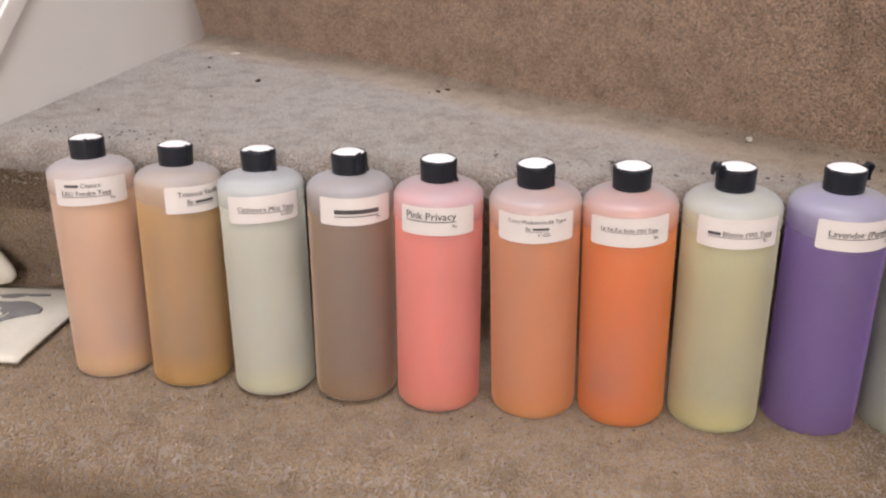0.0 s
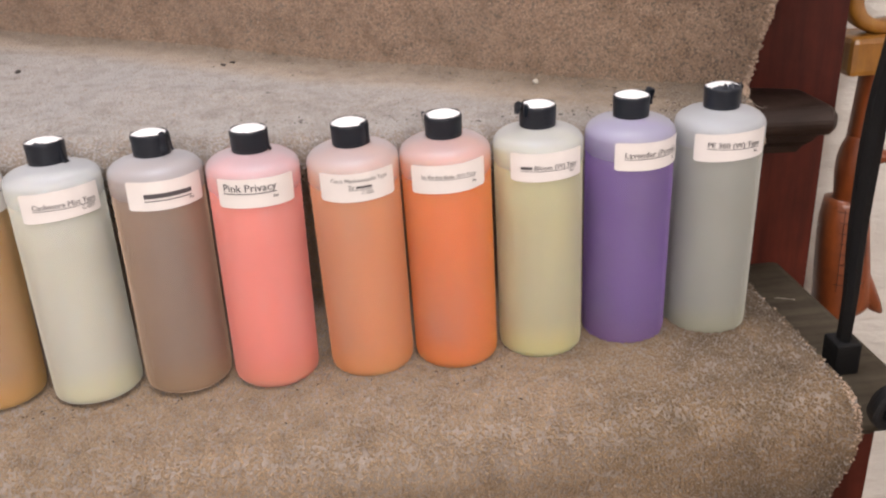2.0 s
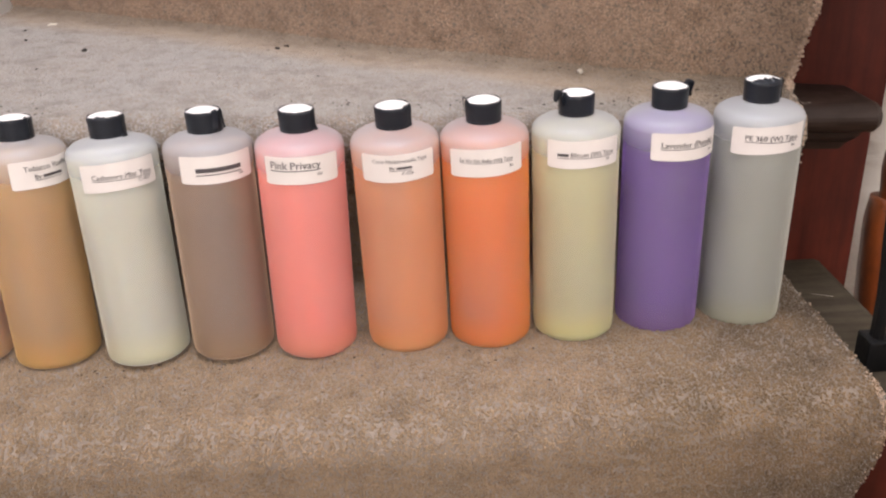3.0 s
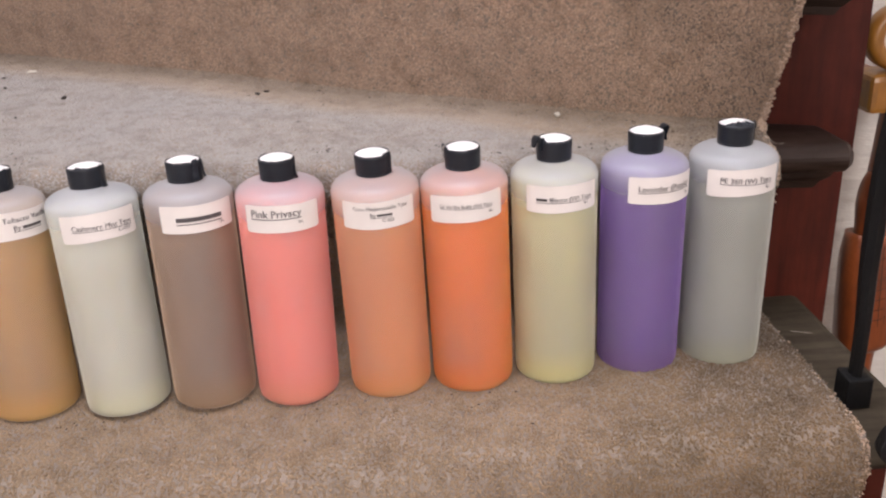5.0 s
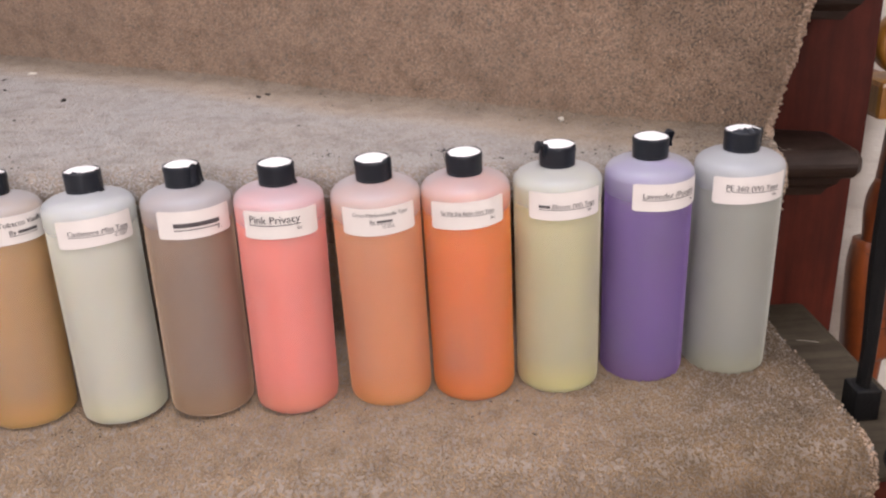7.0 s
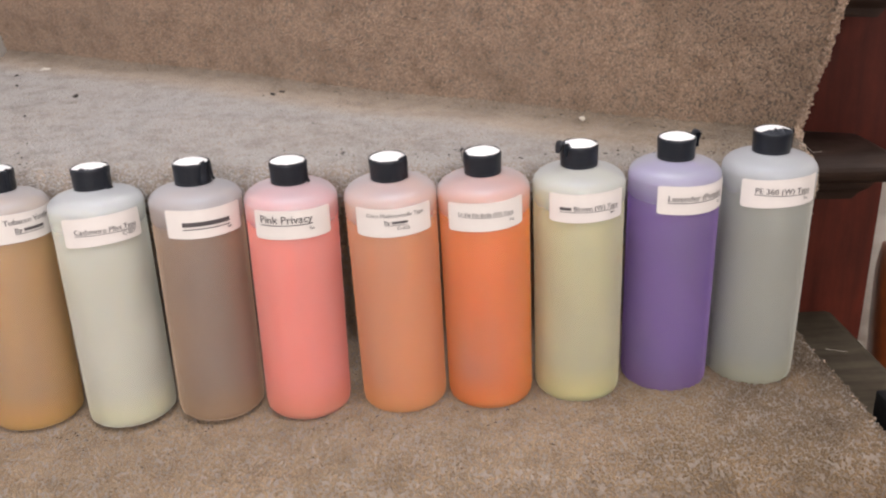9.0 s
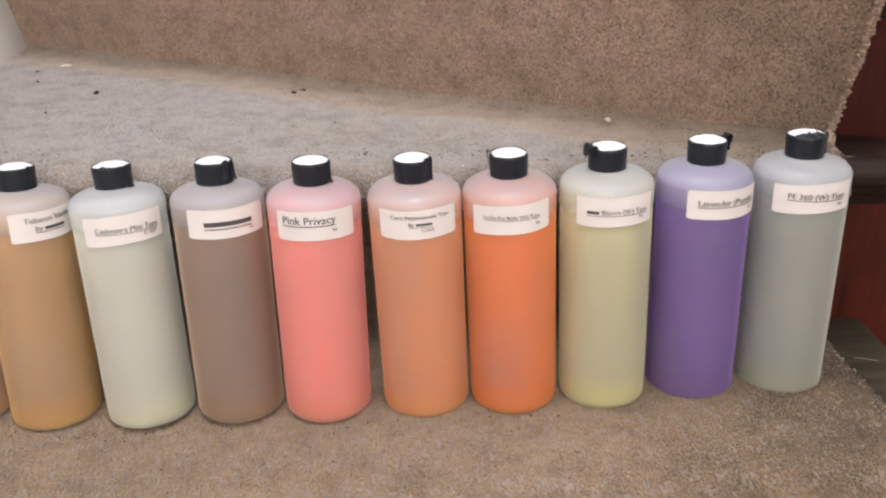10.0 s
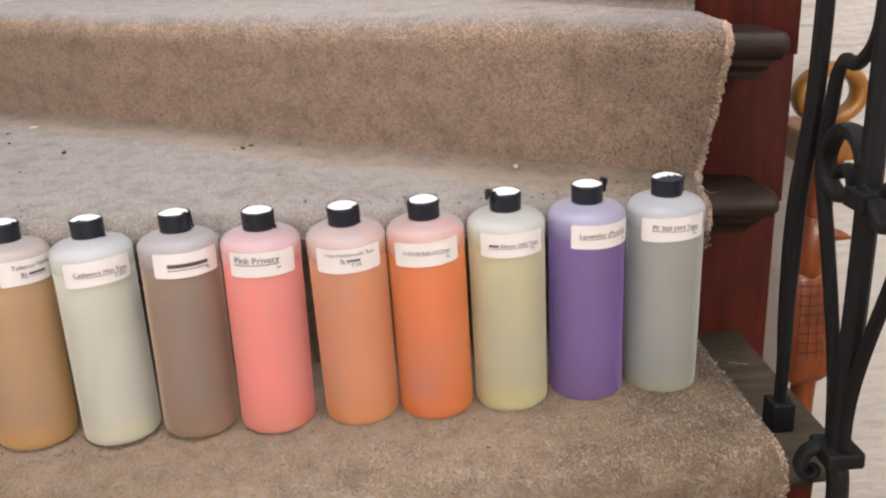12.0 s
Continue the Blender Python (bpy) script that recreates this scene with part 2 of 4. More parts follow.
def box(lo, hi, bevel=0.0, bm=None):
    bm = bm or bmesh.new()
    made = bmesh.ops.create_cube(bm, size=1.0, matrix=Matrix.LocRotScale(
        [(a + b) / 2 for a, b in zip(lo, hi)], None, [abs(b - a) for a, b in zip(lo, hi)]))
    if bevel:
        edges = list({e for v in made["verts"] for e in v.link_edges})
        bmesh.ops.bevel(bm, geom=edges, offset=bevel, segments=2, profile=0.6, affect="EDGES")
    return bm


def lathe(profile, turns=48, bm=None):
    """A turned body from (radius, height) pairs; a radius of 0 closes it."""
    bm = bm or bmesh.new()
    rings = []
    for r, z in profile:
        if r == 0:
            rings.append([bm.verts.new((0, 0, z))])
        else:
            rings.append([bm.verts.new((r * cos(2 * pi * k / turns), r * sin(2 * pi * k / turns), z)) for k in range(turns)])
    for a, b in zip(rings, rings[1:]):
        for k in range(turns):
            q = (k + 1) % turns
            if len(a) == 1:
                bm.faces.new((a[0], b[q], b[k]))
            elif len(b) == 1:
                bm.faces.new((a[k], a[q], b[0]))
            else:
                bm.faces.new((a[k], a[q], b[q], b[k]))
    bmesh.ops.recalc_face_normals(bm, faces=bm.faces)
    return bm


def sweep(points, widths, sides=8, flat=1.0, bm=None, power=1.0):
    """A bar along points, with a half-width at each; flat squeezes it across; power 2 and more squares it."""
    bm = bm or bmesh.new()
    pts = [Vector(p) for p in points]
    rings, up = [], None
    for i, p in enumerate(pts):
        way = (pts[min(i + 1, len(pts) - 1)] - pts[max(i - 1, 0)]).normalized()
        if up is None:
            up = Vector((1, 0, 0)) if abs(way.x) < 0.9 else Vector((0, 1, 0))
        up = (up - way * up.dot(way)).normalized()
        across = way.cross(up)
        w = widths[min(i, len(widths) - 1)]
        ring = []
        for k in range(sides):
            a = 2 * pi * (k + 0.5) / sides
            c, s = cos(a), sin(a)
            m = (abs(c) ** (2 * power) + abs(s) ** (2 * power)) ** (-0.5 / power)
            ring.append(bm.verts.new(p + up * (c * w * m * flat) + across * (s * w * m)))
        rings.append(ring)
    for a, b in zip(rings, rings[1:]):
        for k in range(sides):
            q = (k + 1) % sides
            bm.faces.new((a[k], a[q], b[q], b[k]))
    bm.faces.new(rings[0])
    bm.faces.new(rings[-1])
    bmesh.ops.recalc_face_normals(bm, faces=bm.faces)
    return bm


def curve_through(points, steps=6):
    """A smooth line through the points."""
    p = [Vector(q) for q in points]
    p = [p[0] * 2 - p[1], *p, p[-1] * 2 - p[-2]]
    out = []
    for a, b, c, d in zip(p, p[1:], p[2:], p[3:]):
        for k in range(steps):
            t = k / steps
            out.append(0.5 * (2 * b + (c - a) * t + (2 * a - 5 * b + 4 * c - d) * t * t + (3 * b - a - 3 * c + d) * t ** 3))
    out.append(p[-2])
    return out


def setting(name, bm, material, label, category, smooth=False):
    ob = link(name, bm, material, None, smooth)
    ob.matrix_world = STAIR
    return tagged(ob, label, category, kind="structure")


# ---- the room round the stairs ----
S_EDGE, S_RISER = 0.400, 0.432
setting("wall_left", box((-0.75, 0.70, 0.165), (-0.515, 3.0, 2.4)), WALL, "smooth off-white painted wall beside the stairs", "wall")
setting("wall_left_lower", box((-0.80, -2.60, -0.62), (-0.63, 0.70, 2.4)), WALL, "off-white painted wall below the stairs", "wall")
setting("wall_right", box((0.436, 0.920, -0.62), (2.50, 1.02, 2.4)), PLASTER, "rough white plastered wall behind the railing", "wall")
setting("wall_far", box((-0.75, 3.0, -0.62), (2.5, 3.1, 2.4)), WALL, "off-white painted wall above the stairs", "wall")
setting("wall_side", box((2.40, -2.60, -0.62), (2.50, 0.92, 2.4)), WALL, "off-white painted hall wall", "wall")
bm = box((-0.80, -2.70, -0.55), (2.50, -2.60, 0.55))
box((-0.80, -2.70, 1.95), (2.50, -2.60, 2.4), bm=bm)
box((-0.80, -2.70, 0.55), (-0.07, -2.60, 1.95), bm=bm)
box((1.07, -2.70, 0.55), (2.50, -2.60, 1.95), bm=bm)
setting("wall_window", bm, WALL, "off-white painted wall with a window opening", "wall")
setting("floor", box((-0.80, -2.70, -0.62), (2.50, 3.1, -0.55)), FLOORING, "brown wooden hall floor", "floor")
bm = box((-0.80, -2.70, 2.4), (2.50, -0.12, 2.5))
box((-0.80, 1.02, 2.4), (2.50, 3.1, 2.5), bm=bm)
box((-0.80, -0.12, 2.4), (-0.51, 1.02, 2.5), bm=bm)
box((0.41, -0.12, 2.4), (2.50, 1.02, 2.5), bm=bm)
setting("ceiling", bm, WALL, "white ceiling", "ceiling")

# A sloping moulding on the wall, rising with the flight
bm = bmesh.new()
rise = radians(39)
box((-0.514, 0, -0.010), (-0.509, 1.6, 0.010), 0.002, bm)
bmesh.ops.transform(bm, matrix=Matrix.Translation((0, 0.705, 0.246)) @ Matrix.Rotation(rise, 4, "X"), verts=bm.verts)
setting("trim", bm, TRIM, "white sloping wooden moulding on the wall", "trim")


# ---- stairs ----
def tread_low(s, d):
    k = min(1.0, max(0.0, (-0.22 - s) / 0.35))
    return 0.016 * k * k * (3 - 2 * k)


def tread_mid(s, d):
    return 0.1432 - 0.0394 * s + 0.0371 * d


def tread_top(s, d):
    return 0.317 + 0.027 * (0.34 - s) / 0.85


def riser_two(s):
    return 0.905 - 0.475 * s


def riser_three(s):
    return 0.80 + 1.1 * (0.34 - s)


def arc(cd, cz, r, a0, a1, n):
    return [(cd + r * cos(radians(a0 + (a1 - a0) * k / n)), cz + r * sin(radians(a0 + (a1 - a0) * k / n))) for k in range(n + 1)]


def profile(s):
    """The carpet's section at s, from the bottom upwards: (d, z, kind)."""
    z1 = tread_low(s, 0.6)
    out = [(0.05, -0.55, 0), (0.015, -0.40, 0), (0.02, -0.375, 0), (0.06, -0.36, 0), (0.30, -0.36, 0), (0.262, -0.21, 0)]
    out += [(d, z, 0) for d, z in arc(0.285, -0.205, 0.024, 180, 90, 5)]
    out += [(0.40, -0.181, 0), (0.53, -0.180, 0), (0.541, -0.172, 0), (0.520, -0.125, 1), (0.504, -0.085, 1), (0.4915, -0.050, 1)]
    out += [(d, z, 1) for d, z in arc(0.514, z1 - 0.027, 0.027, 188, 90, 9)]
    out += [(0.54, z1, 2), (0.58, z1, 2), (0.64, z1, 2), (0.70, z1, 2), (0.735, z1 + 0.001, 2), (0.746, z1 + 0.006, 1)]
    zn = tread_mid(s, 0.69)
    out += [(0.741, z1 + 0.02, 1), (0.715, z1 + 0.09, 1), (0.685, zn - 0.045, 1)]
    out += [(d, z, 3) for d, z in arc(0.692, zn - 0.019, 0.020, 205, 90, 7)]
    back = riser_two(s)
    out += [(0.692 + (back - 0.012 - 0.692) * f, tread_mid(s, 0.692 + (back - 0.012 - 0.692) * f), 3) for f in (0.12, 0.3, 0.5, 0.7, 0.88, 1.0)]
    zb, zt = tread_mid(s, back), tread_top(s, 0)
    out += [(back - 0.002, zb + 0.005, 1), (back - 0.008, zb + 0.025, 1)]
    out += [(back - 0.008 - 0.0427 * f, zb + 0.025 + (zt - 0.0545 - zb) * f, 1) for f in (0.45, 0.85)]
    out += [(d, z, 1 if k < 4 else 3) for k, (d, z) in enumerate(arc(back - 0.030, zt - 0.022, 0.022, 200, 90, 8))]
    end = riser_three(s)
    out += [(back - 0.030 + (end - back + 0.022) * f, zt + 0.004 * f, 3) for f in (0.2, 0.5, 0.8, 1.0)]
    out += [(end, zt + 0.012, 1), (end - 0.03, zt + 0.14, 1), (end + 0.02, zt + 0.165, 1), (end + 0.3, zt + 0.165, 1)]
    return out


COUNT = len(profile(0.0))


def carpet_point(f, row):
    """A point of the carpet: f from 0 at the wall to 1 at the open side, row along the section."""
    left = -0.628 if row < UPPER else -0.514
    right = 0.334 if row < UPPER - 3 else 0.331 + 0.015 * min(1.0, max(0.0, (row - UPPER - 6) / 8))
    s = left + (right - left) * f
    a = profile(s)
    k = min(int(row), COUNT - 2)
    t = row - k
    wave = 0.0018 * sin(9.1 * s + 0.21 * row) + 0.0010 * sin(23.0 * s - 0.13 * row)
    edge = 0.0012 * sin(61.0 * row * 0.37) * max(0.0, f - 0.985) / 0.015
    return (s + edge, a[k][0] + (a[k + 1][0] - a[k][0]) * t, a[k][1] + (a[k + 1][1] - a[k][1]) * t + wave)


UPPER = next(k for k, p in enumerate(profile(0.0)) if p[2] == 3) + 2
N_ACROSS = 70
verts, faces = [], []
for row in range(COUNT):
    for k in range(N_ACROSS):
        verts.append(carpet_point(k / (N_ACROSS - 1), row))
for row in range(COUNT - 1):
    for k in range(N_ACROSS - 1):
        a = row * N_ACROSS + k
        faces.append((a, a + 1, a + 1 + N_ACROSS, a + N_ACROSS))
# the cut edge at the open side, turned in
first = len(verts)
for row in range(COUNT):
    x, y, z = verts[row * N_ACROSS + N_ACROSS - 1]
    b, c = (verts[min(max(row + j, 0), COUNT - 1) * N_ACROSS + N_ACROSS - 1] for j in (-1, 1))
    way = Vector((0, c[1] - b[1], c[2] - b[2])).normalized()
    verts.append((x + 0.001, y + way.z * 0.017, z - way.y * 0.017))
for row in range(COUNT - 1):
    a = row * N_ACROSS + N_ACROSS - 1
    faces.append((a, first + row, first + row + 1, a + N_ACROSS))
me = bpy.data.meshes.new("stair_carpet")
me.from_pydata(verts, [], faces)
me.materials.append(CARPET)
me.shade_smooth()
carpet = new("stair_carpet", me)
carpet.matrix_world = STAIR
tagged(carpet, "beige-brown cut-pile carpet, soiled, running down winding stairs", "stair carpet", kind="structure")

KINDS = np.array([p[2] for p in profile(0.0)])


def section_grid(n):
    """The carpet on a fine grid, for setting tufts: points [row, k, xyz]."""
    return np.array([[carpet_point(k / (n - 1), row) for k in range(n)] for row in range(COUNT)])


def pile(name, keep, spacing, height, width, material, label):
    grid = section_grid(60)
    a, b, c, d = grid[:-1, :-1], grid[1:, :-1], grid[:-1, 1:], grid[1:, 1:]
    rows = np.array([keep(k) for k in range(COUNT - 1)])
    size = np.linalg.norm(np.cross(b - a, c - a), axis=-1) * rows[:, None]
    number = int(size.sum() / spacing ** 2)
    cell = dice.choice(size.size, number, p=(size / size.sum()).ravel())
    u, v = dice.random((2, number, 1))
    pick = [q.reshape(-1, 3)[cell] for q in (a, b, c, d)]
    place = pick[0] * (1 - u) * (1 - v) + pick[1] * u * (1 - v) + pick[2] * (1 - u) * v + pick[3] * u * v
    normal = np.cross(pick[2] - pick[0], pick[1] - pick[0])
    normal /= np.linalg.norm(normal, axis=1)[:, None] + 1e-12
    normal *= np.where(normal[:, 1] * -0.6 + normal[:, 2] < 0, -1, 1)[:, None]
    side = np.cross(normal, dice.normal(size=(number, 3)))
    side /= np.linalg.norm(side, axis=1)[:, None] + 1e-12
    other = np.cross(normal, side)
    w = width * (0.7 + 0.6 * dice.random((number, 1)))
    lean = dice.normal(size=(number, 2)) * 0.45
    comb = 0.12 * np.sin(place[:, :1] * 31 + 2 * np.sin(place[:, 1:2] * 19)) 
    tip = place + normal * height * (0.55 + 0.7 * dice.random((number, 1))) + height * (side * lean[:, :1] + other * lean[:, 1:]) + height * comb * np.array([[1.0, 0.2, 0.0]])
    around = [side * np.cos(q) + other * np.sin(q) for q in (0.0, 2.1, 4.2)]
    ring = [place - normal * 0.001 + w * q for q in around] + [place * 0.3 + tip * 0.7 + w * 0.85 * q for q in around]
    points = np.stack([*ring, tip], 1).reshape(-1, 3)
    base = 7 * np.arange(number)[:, None]
    tris = np.concatenate([base + np.array([q]) for q in ((0, 1, 4), (0, 4, 3), (1, 2, 5), (1, 5, 4), (2, 0, 3), (2, 3, 5), (3, 4, 6), (4, 5, 6), (5, 3, 6))], 1).reshape(-1, 3)
    me = bpy.data.meshes.new(name)
    me.from_pydata(points, [], tris)
    me.materials.append(material)
    me.shade_smooth()
    ob = new(name, me)
    ob.parent = carpet
    return tagged(ob, label, kind="stuff")


FRONT = next(k for k, p in enumerate(profile(0.0)) if p[2] == 1)
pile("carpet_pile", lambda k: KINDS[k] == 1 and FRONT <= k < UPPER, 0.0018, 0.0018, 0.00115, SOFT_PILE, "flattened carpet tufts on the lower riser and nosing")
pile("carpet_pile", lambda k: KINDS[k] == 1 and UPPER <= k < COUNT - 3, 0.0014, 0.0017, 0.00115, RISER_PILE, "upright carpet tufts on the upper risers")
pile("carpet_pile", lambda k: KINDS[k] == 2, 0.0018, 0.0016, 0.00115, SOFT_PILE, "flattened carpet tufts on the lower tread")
BACK = next(k for k, p in enumerate(profile(0.0)) if k > UPPER and p[2] == 1)
pile("carpet_pile", lambda k: KINDS[k] == 3 and BACK < k < COUNT - 3, 0.0017, 0.0012, 0.00120, TOP_PILE, "worn tufts on the topmost tread and its nosing, skylight painted into their pale colour")
pile("carpet_pile", lambda k: KINDS[k] == 3 and k < BACK, 0.0017, 0.0011, 0.00120, WORN_SKYLIT_PILE, "worn greyish carpet tufts on the upper tread, skylight sheen painted into their colour")


def fringe(first, last, number, length, label):
    """Frayed strands along the carpet's cut edge."""
    points, tris = [], []
    for k in range(number):
        s, d, z = carpet_point(1.0, first + (last - first) * rng.random())
        s -= 0.005 * rng.random()
        way = Vector((length * (0.3 + 0.7 * rng.random()), rng.gauss(0, length * 0.35) - length * 0.3, rng.gauss(0, length * 0.35)))
        n, w = len(points), 0.0009 + 0.0006 * rng.random()
        for f, g in ((-0.3, 1.0), (0.7, 0.9)):
            points += [(s + way.x * f, d + way.y * f + g * w * cos(q), z + way.z * f + g * w * sin(q)) for q in (0.4, 2.5, 4.6)]
        points.append((s + way.x, d + way.y, z + way.z))
        tris += [tuple(n + i for i in q) for q in ((0, 1, 4), (0, 4, 3), (1, 2, 5), (1, 5, 4), (2, 0, 3), (2, 3, 5), (3, 4, 6), (4, 5, 6), (5, 3, 6))]
    me = bpy.data.meshes.new("carpet_fringe")
    me.from_pydata(points, [], tris)
    me.materials.append(FRAY)
    me.shade_smooth()
    ob = new("carpet_fringe", me)
    ob.parent = carpet
    return tagged(ob, label, kind="stuff")


fringe(BACK - 1, BACK + 13, 1100, 0.0022, "pale frayed strands along the cut edge")
fringe(FRONT, BACK, 700, 0.0014, "worn strands along the cut edge")


def nosing(name, s0, s1, front, z, line=0.0, depth=0.30):
    """A tread board with a rounded nose and a cove under it; line is how far the front falls back a metre across."""
    bm = bmesh.new()
    shape = [(front + depth, z - 0.026)] + [(front + 0.013 + 0.013 * cos(radians(a)), z - 0.013 + 0.013 * sin(radians(a))) for a in range(270, 89, -15)] + [(front + depth, z)]
    ends = []
    for s, pull in ((s0, 0.0), (s1 - 0.006, 0.0), (s1, 0.006)):
        ends.append([bm.verts.new((s, min(d + pull * (1 if d < front + 0.1 else 0), front + depth) + line * (s1 - s), zz + (pull * 0.4 if zz < z - 0.02 else -pull * 0.4 if zz > z - 0.005 else 0))) for d, zz in shape])
    for a, b in zip(ends, ends[1:]):
        for k in range(len(shape)):
            q = (k + 1) % len(shape)
            bm.faces.new((a[k], a[q], b[q], b[k]))
    bm.faces.new(ends[0])
    bm.faces.new(ends[-1])
    bmesh.ops.recalc_face_normals(bm, faces=bm.faces)
    return bm


def cove(s0, s1, front, z, line=0.0):
    bm = bmesh.new()
    shape = [(front, z), (front + 0.002, z - 0.006), (front + 0.010, z - 0.012), (front + 0.013, z - 0.019), (front + 0.05, z - 0.019), (front + 0.05, z)]
    ends = [[bm.verts.new((s - (0.012 * (z - zz) / 0.019 if s == s1 else 0), d + line * (s1 - s), zz)) for d, zz in shape] for s in (s0, s1)]
    for k in range(len(shape)):
        q = (k + 1) % len(shape)
        bm.faces.new((ends[0][k], ends[0][q], ends[1][q], ends[1][k]))
    bm.faces.new(ends[0])
    bm.faces.new(ends[1])
    bmesh.ops.recalc_face_normals(bm, faces=bm.faces)
    return bm


stairs = empty("staircase", STAIR)
tagged(stairs, "dark mahogany wooden staircase under the carpet, outer ends bare", "staircase", kind="structure")


def riser_board(s0, s1, d1, z0, z1, line=0.0, thick=0.02):
    bm = bmesh.new()
    c = [(s0, d1 + line * (s1 - s0)), (s1, d1), (s1, d1 + thick), (s0, d1 + thick + line * (s1 - s0))]
    lo, hi = ([bm.verts.new((s, d, z)) for s, d in c] for z in (z0, z1))
    for k in range(4):
        q = (k + 1) % 4
        bm.faces.new((lo[k], lo[q], hi[q], hi[k]))
    bm.faces.new(lo)
    bm.faces.new(hi)
    bmesh.ops.recalc_face_normals(bm, faces=bm.faces)
    bmesh.ops.bevel(bm, geom=[e for e in bm.edges if abs(e.verts[0].co.z - e.verts[1].co.z) > 0.01], offset=0.002, segments=2, affect="EDGES")
    return bm


part("tread", nosing("tread", -0.60, S_EDGE, 0.508, -0.022, 0.0, 0.25), TREAD_WOOD, stairs, "dusty dark wooden tread")
part("cove_moulding", cove(-0.60, S_EDGE - 0.01, 0.524, -0.048), NOSE_WOOD, stairs)
part("riser", riser_board(-0.60, 0.392, 0.552, -0.36, -0.048), RISER_WOOD, stairs)
part("riser", riser_board(-0.50, S_RISER, 0.757, -0.36, 0.130), RISER_WOOD, stairs)
part("tread", nosing("tread", 0.315, S_EDGE + 0.005, 0.688, 0.153, 0.12, 0.10), NOSE_WOOD, stairs, "dark rounded wooden nosing")
part("cove_moulding", cove(0.315, S_EDGE - 0.006, 0.702, 0.127, 0.12), NOSE_WOOD, stairs)
part("riser", riser_board(0.325, 0.432, 0.745, 0.127, 0.285, 0.45), RISER_WOOD, stairs)
part("tread", nosing("tread", 0.325, S_EDGE, 0.682, 0.306, 0.45, 0.10), NOSE_WOOD, stairs, "dark rounded wooden nosing")
part("cove_moulding", cove(0.325, S_EDGE - 0.008, 0.698, 0.280, 0.45), NOSE_WOOD, stairs)
part("riser", riser_board(0.325, S_RISER - 0.009, 0.720, 0.280, 0.62, 1.1), RISER_WOOD, stairs)

# ---- the bottles ----
RADIUS = 0.0334
FULL = 0.1705
wall_profile = [(0, 0.0022), (0.026, 0.0018), (0.0305, 0.0), (RADIUS - 0.0006, 0.0022), (RADIUS, 0.006), (RADIUS, 0.05), (RADIUS, 0.10), (RADIUS, 0.15), (RADIUS, FULL)]
shoulder_profile = [(RADIUS, FULL), (RADIUS - 0.0002, 0.1720), (RADIUS - 0.0011, 0.1743), (RADIUS - 0.0032, 0.1767), (0.0268, 0.1788), (0.0215, 0.1804), (0.0165, 0.1816), (0.0134, 0.1824), (0.0124, 0.1835), (0.0124, 0.1900)]
wall_model = link("bottle_wall", lathe(wall_profile, 56), POLYETHYLENE, None, True)
shoulder_model = link("shoulder", lathe(shoulder_profile, 56), POLYETHYLENE, None, True)
cap_profile = [(0.0, 0.1822), (0.0128, 0.1822), (0.0133, 0.1828), (0.0134, 0.1840), (0.0131, 0.1844), (0.0134, 0.1848), (0.0135, 0.1925), (0.0135, 0.1955), (0.0132, 0.1966), (0.0124, 0.1972), (0.0, 0.1972)]


def shared(name, source, parent, label=""):
    ob = new(name, source.data)
    ob.parent = parent
    return tagged(ob, label)


def wrapped(points, faces, centre, radius, material, name, parent, label=""):
    """Flat artwork (x along, z up) rolled round a cylinder, its middle at the angle centre."""
    me = bpy.data.meshes.new(name)
    me.from_pydata([(radius * sin(centre + x / radius), -radius * cos(centre + x / radius), z) for x, z in points], [], faces)
    me.materials.append(material)
    me.shade_smooth()
    ob = new(name, me)
    ob.parent = parent
    return tagged(ob, label)


def strip(x0, x1, z0, z1, n=None):
    n = n or max(1, int((x1 - x0) / 0.002))
    pts = [(x0 + (x1 - x0) * k / n, z) for k in range(n + 1) for z in (z0, z1)]
    return pts, [(2 * k, 2 * k + 2, 2 * k + 3, 2 * k + 1) for k in range(n)]


def letters(text, size, bold=0.0):
    """The built-in font's outline of a text as points and faces, and its width."""
    data = bpy.data.curves.new("text", "FONT")
    data.body, data.size, data.resolution_u, data.offset = text, size, 2, bold
    ob = bpy.data.objects.new("text", data)
    scene.collection.objects.link(ob)
    bpy.context.view_layer.update()
    me = bpy.data.meshes.new_from_object(ob.evaluated_get(bpy.context.evaluated_depsgraph_get()))
    pts = [(v.co.x, v.co.y) for v in me.vertices]
    faces = [tuple(f.vertices) for f in me.polygons]
    bpy.data.objects.remove(ob)
    bpy.data.meshes.remove(me)
    bpy.data.curves.remove(data)
    return pts, faces, max((p[0] for p in pts), default=0.0)


def line_of(words, size, bold):
    """Words as text; a number in place of a word is a plain bar of that width."""
    pts, faces, x = [], [], 0.0
    for w in words:
        if isinstance(w, str):
            p, f, width = letters(w, size, bold)
        else:
            p, f = strip(0.0, w, size * 0.06, size * 0.48)
            width = w
        f = [tuple(i + len(pts) for i in q) for q in f]
        pts += [(a + x, b) for a, b in p]
        faces += f
        x += width + size * 0.28
    return pts, faces, x - size * 0.28


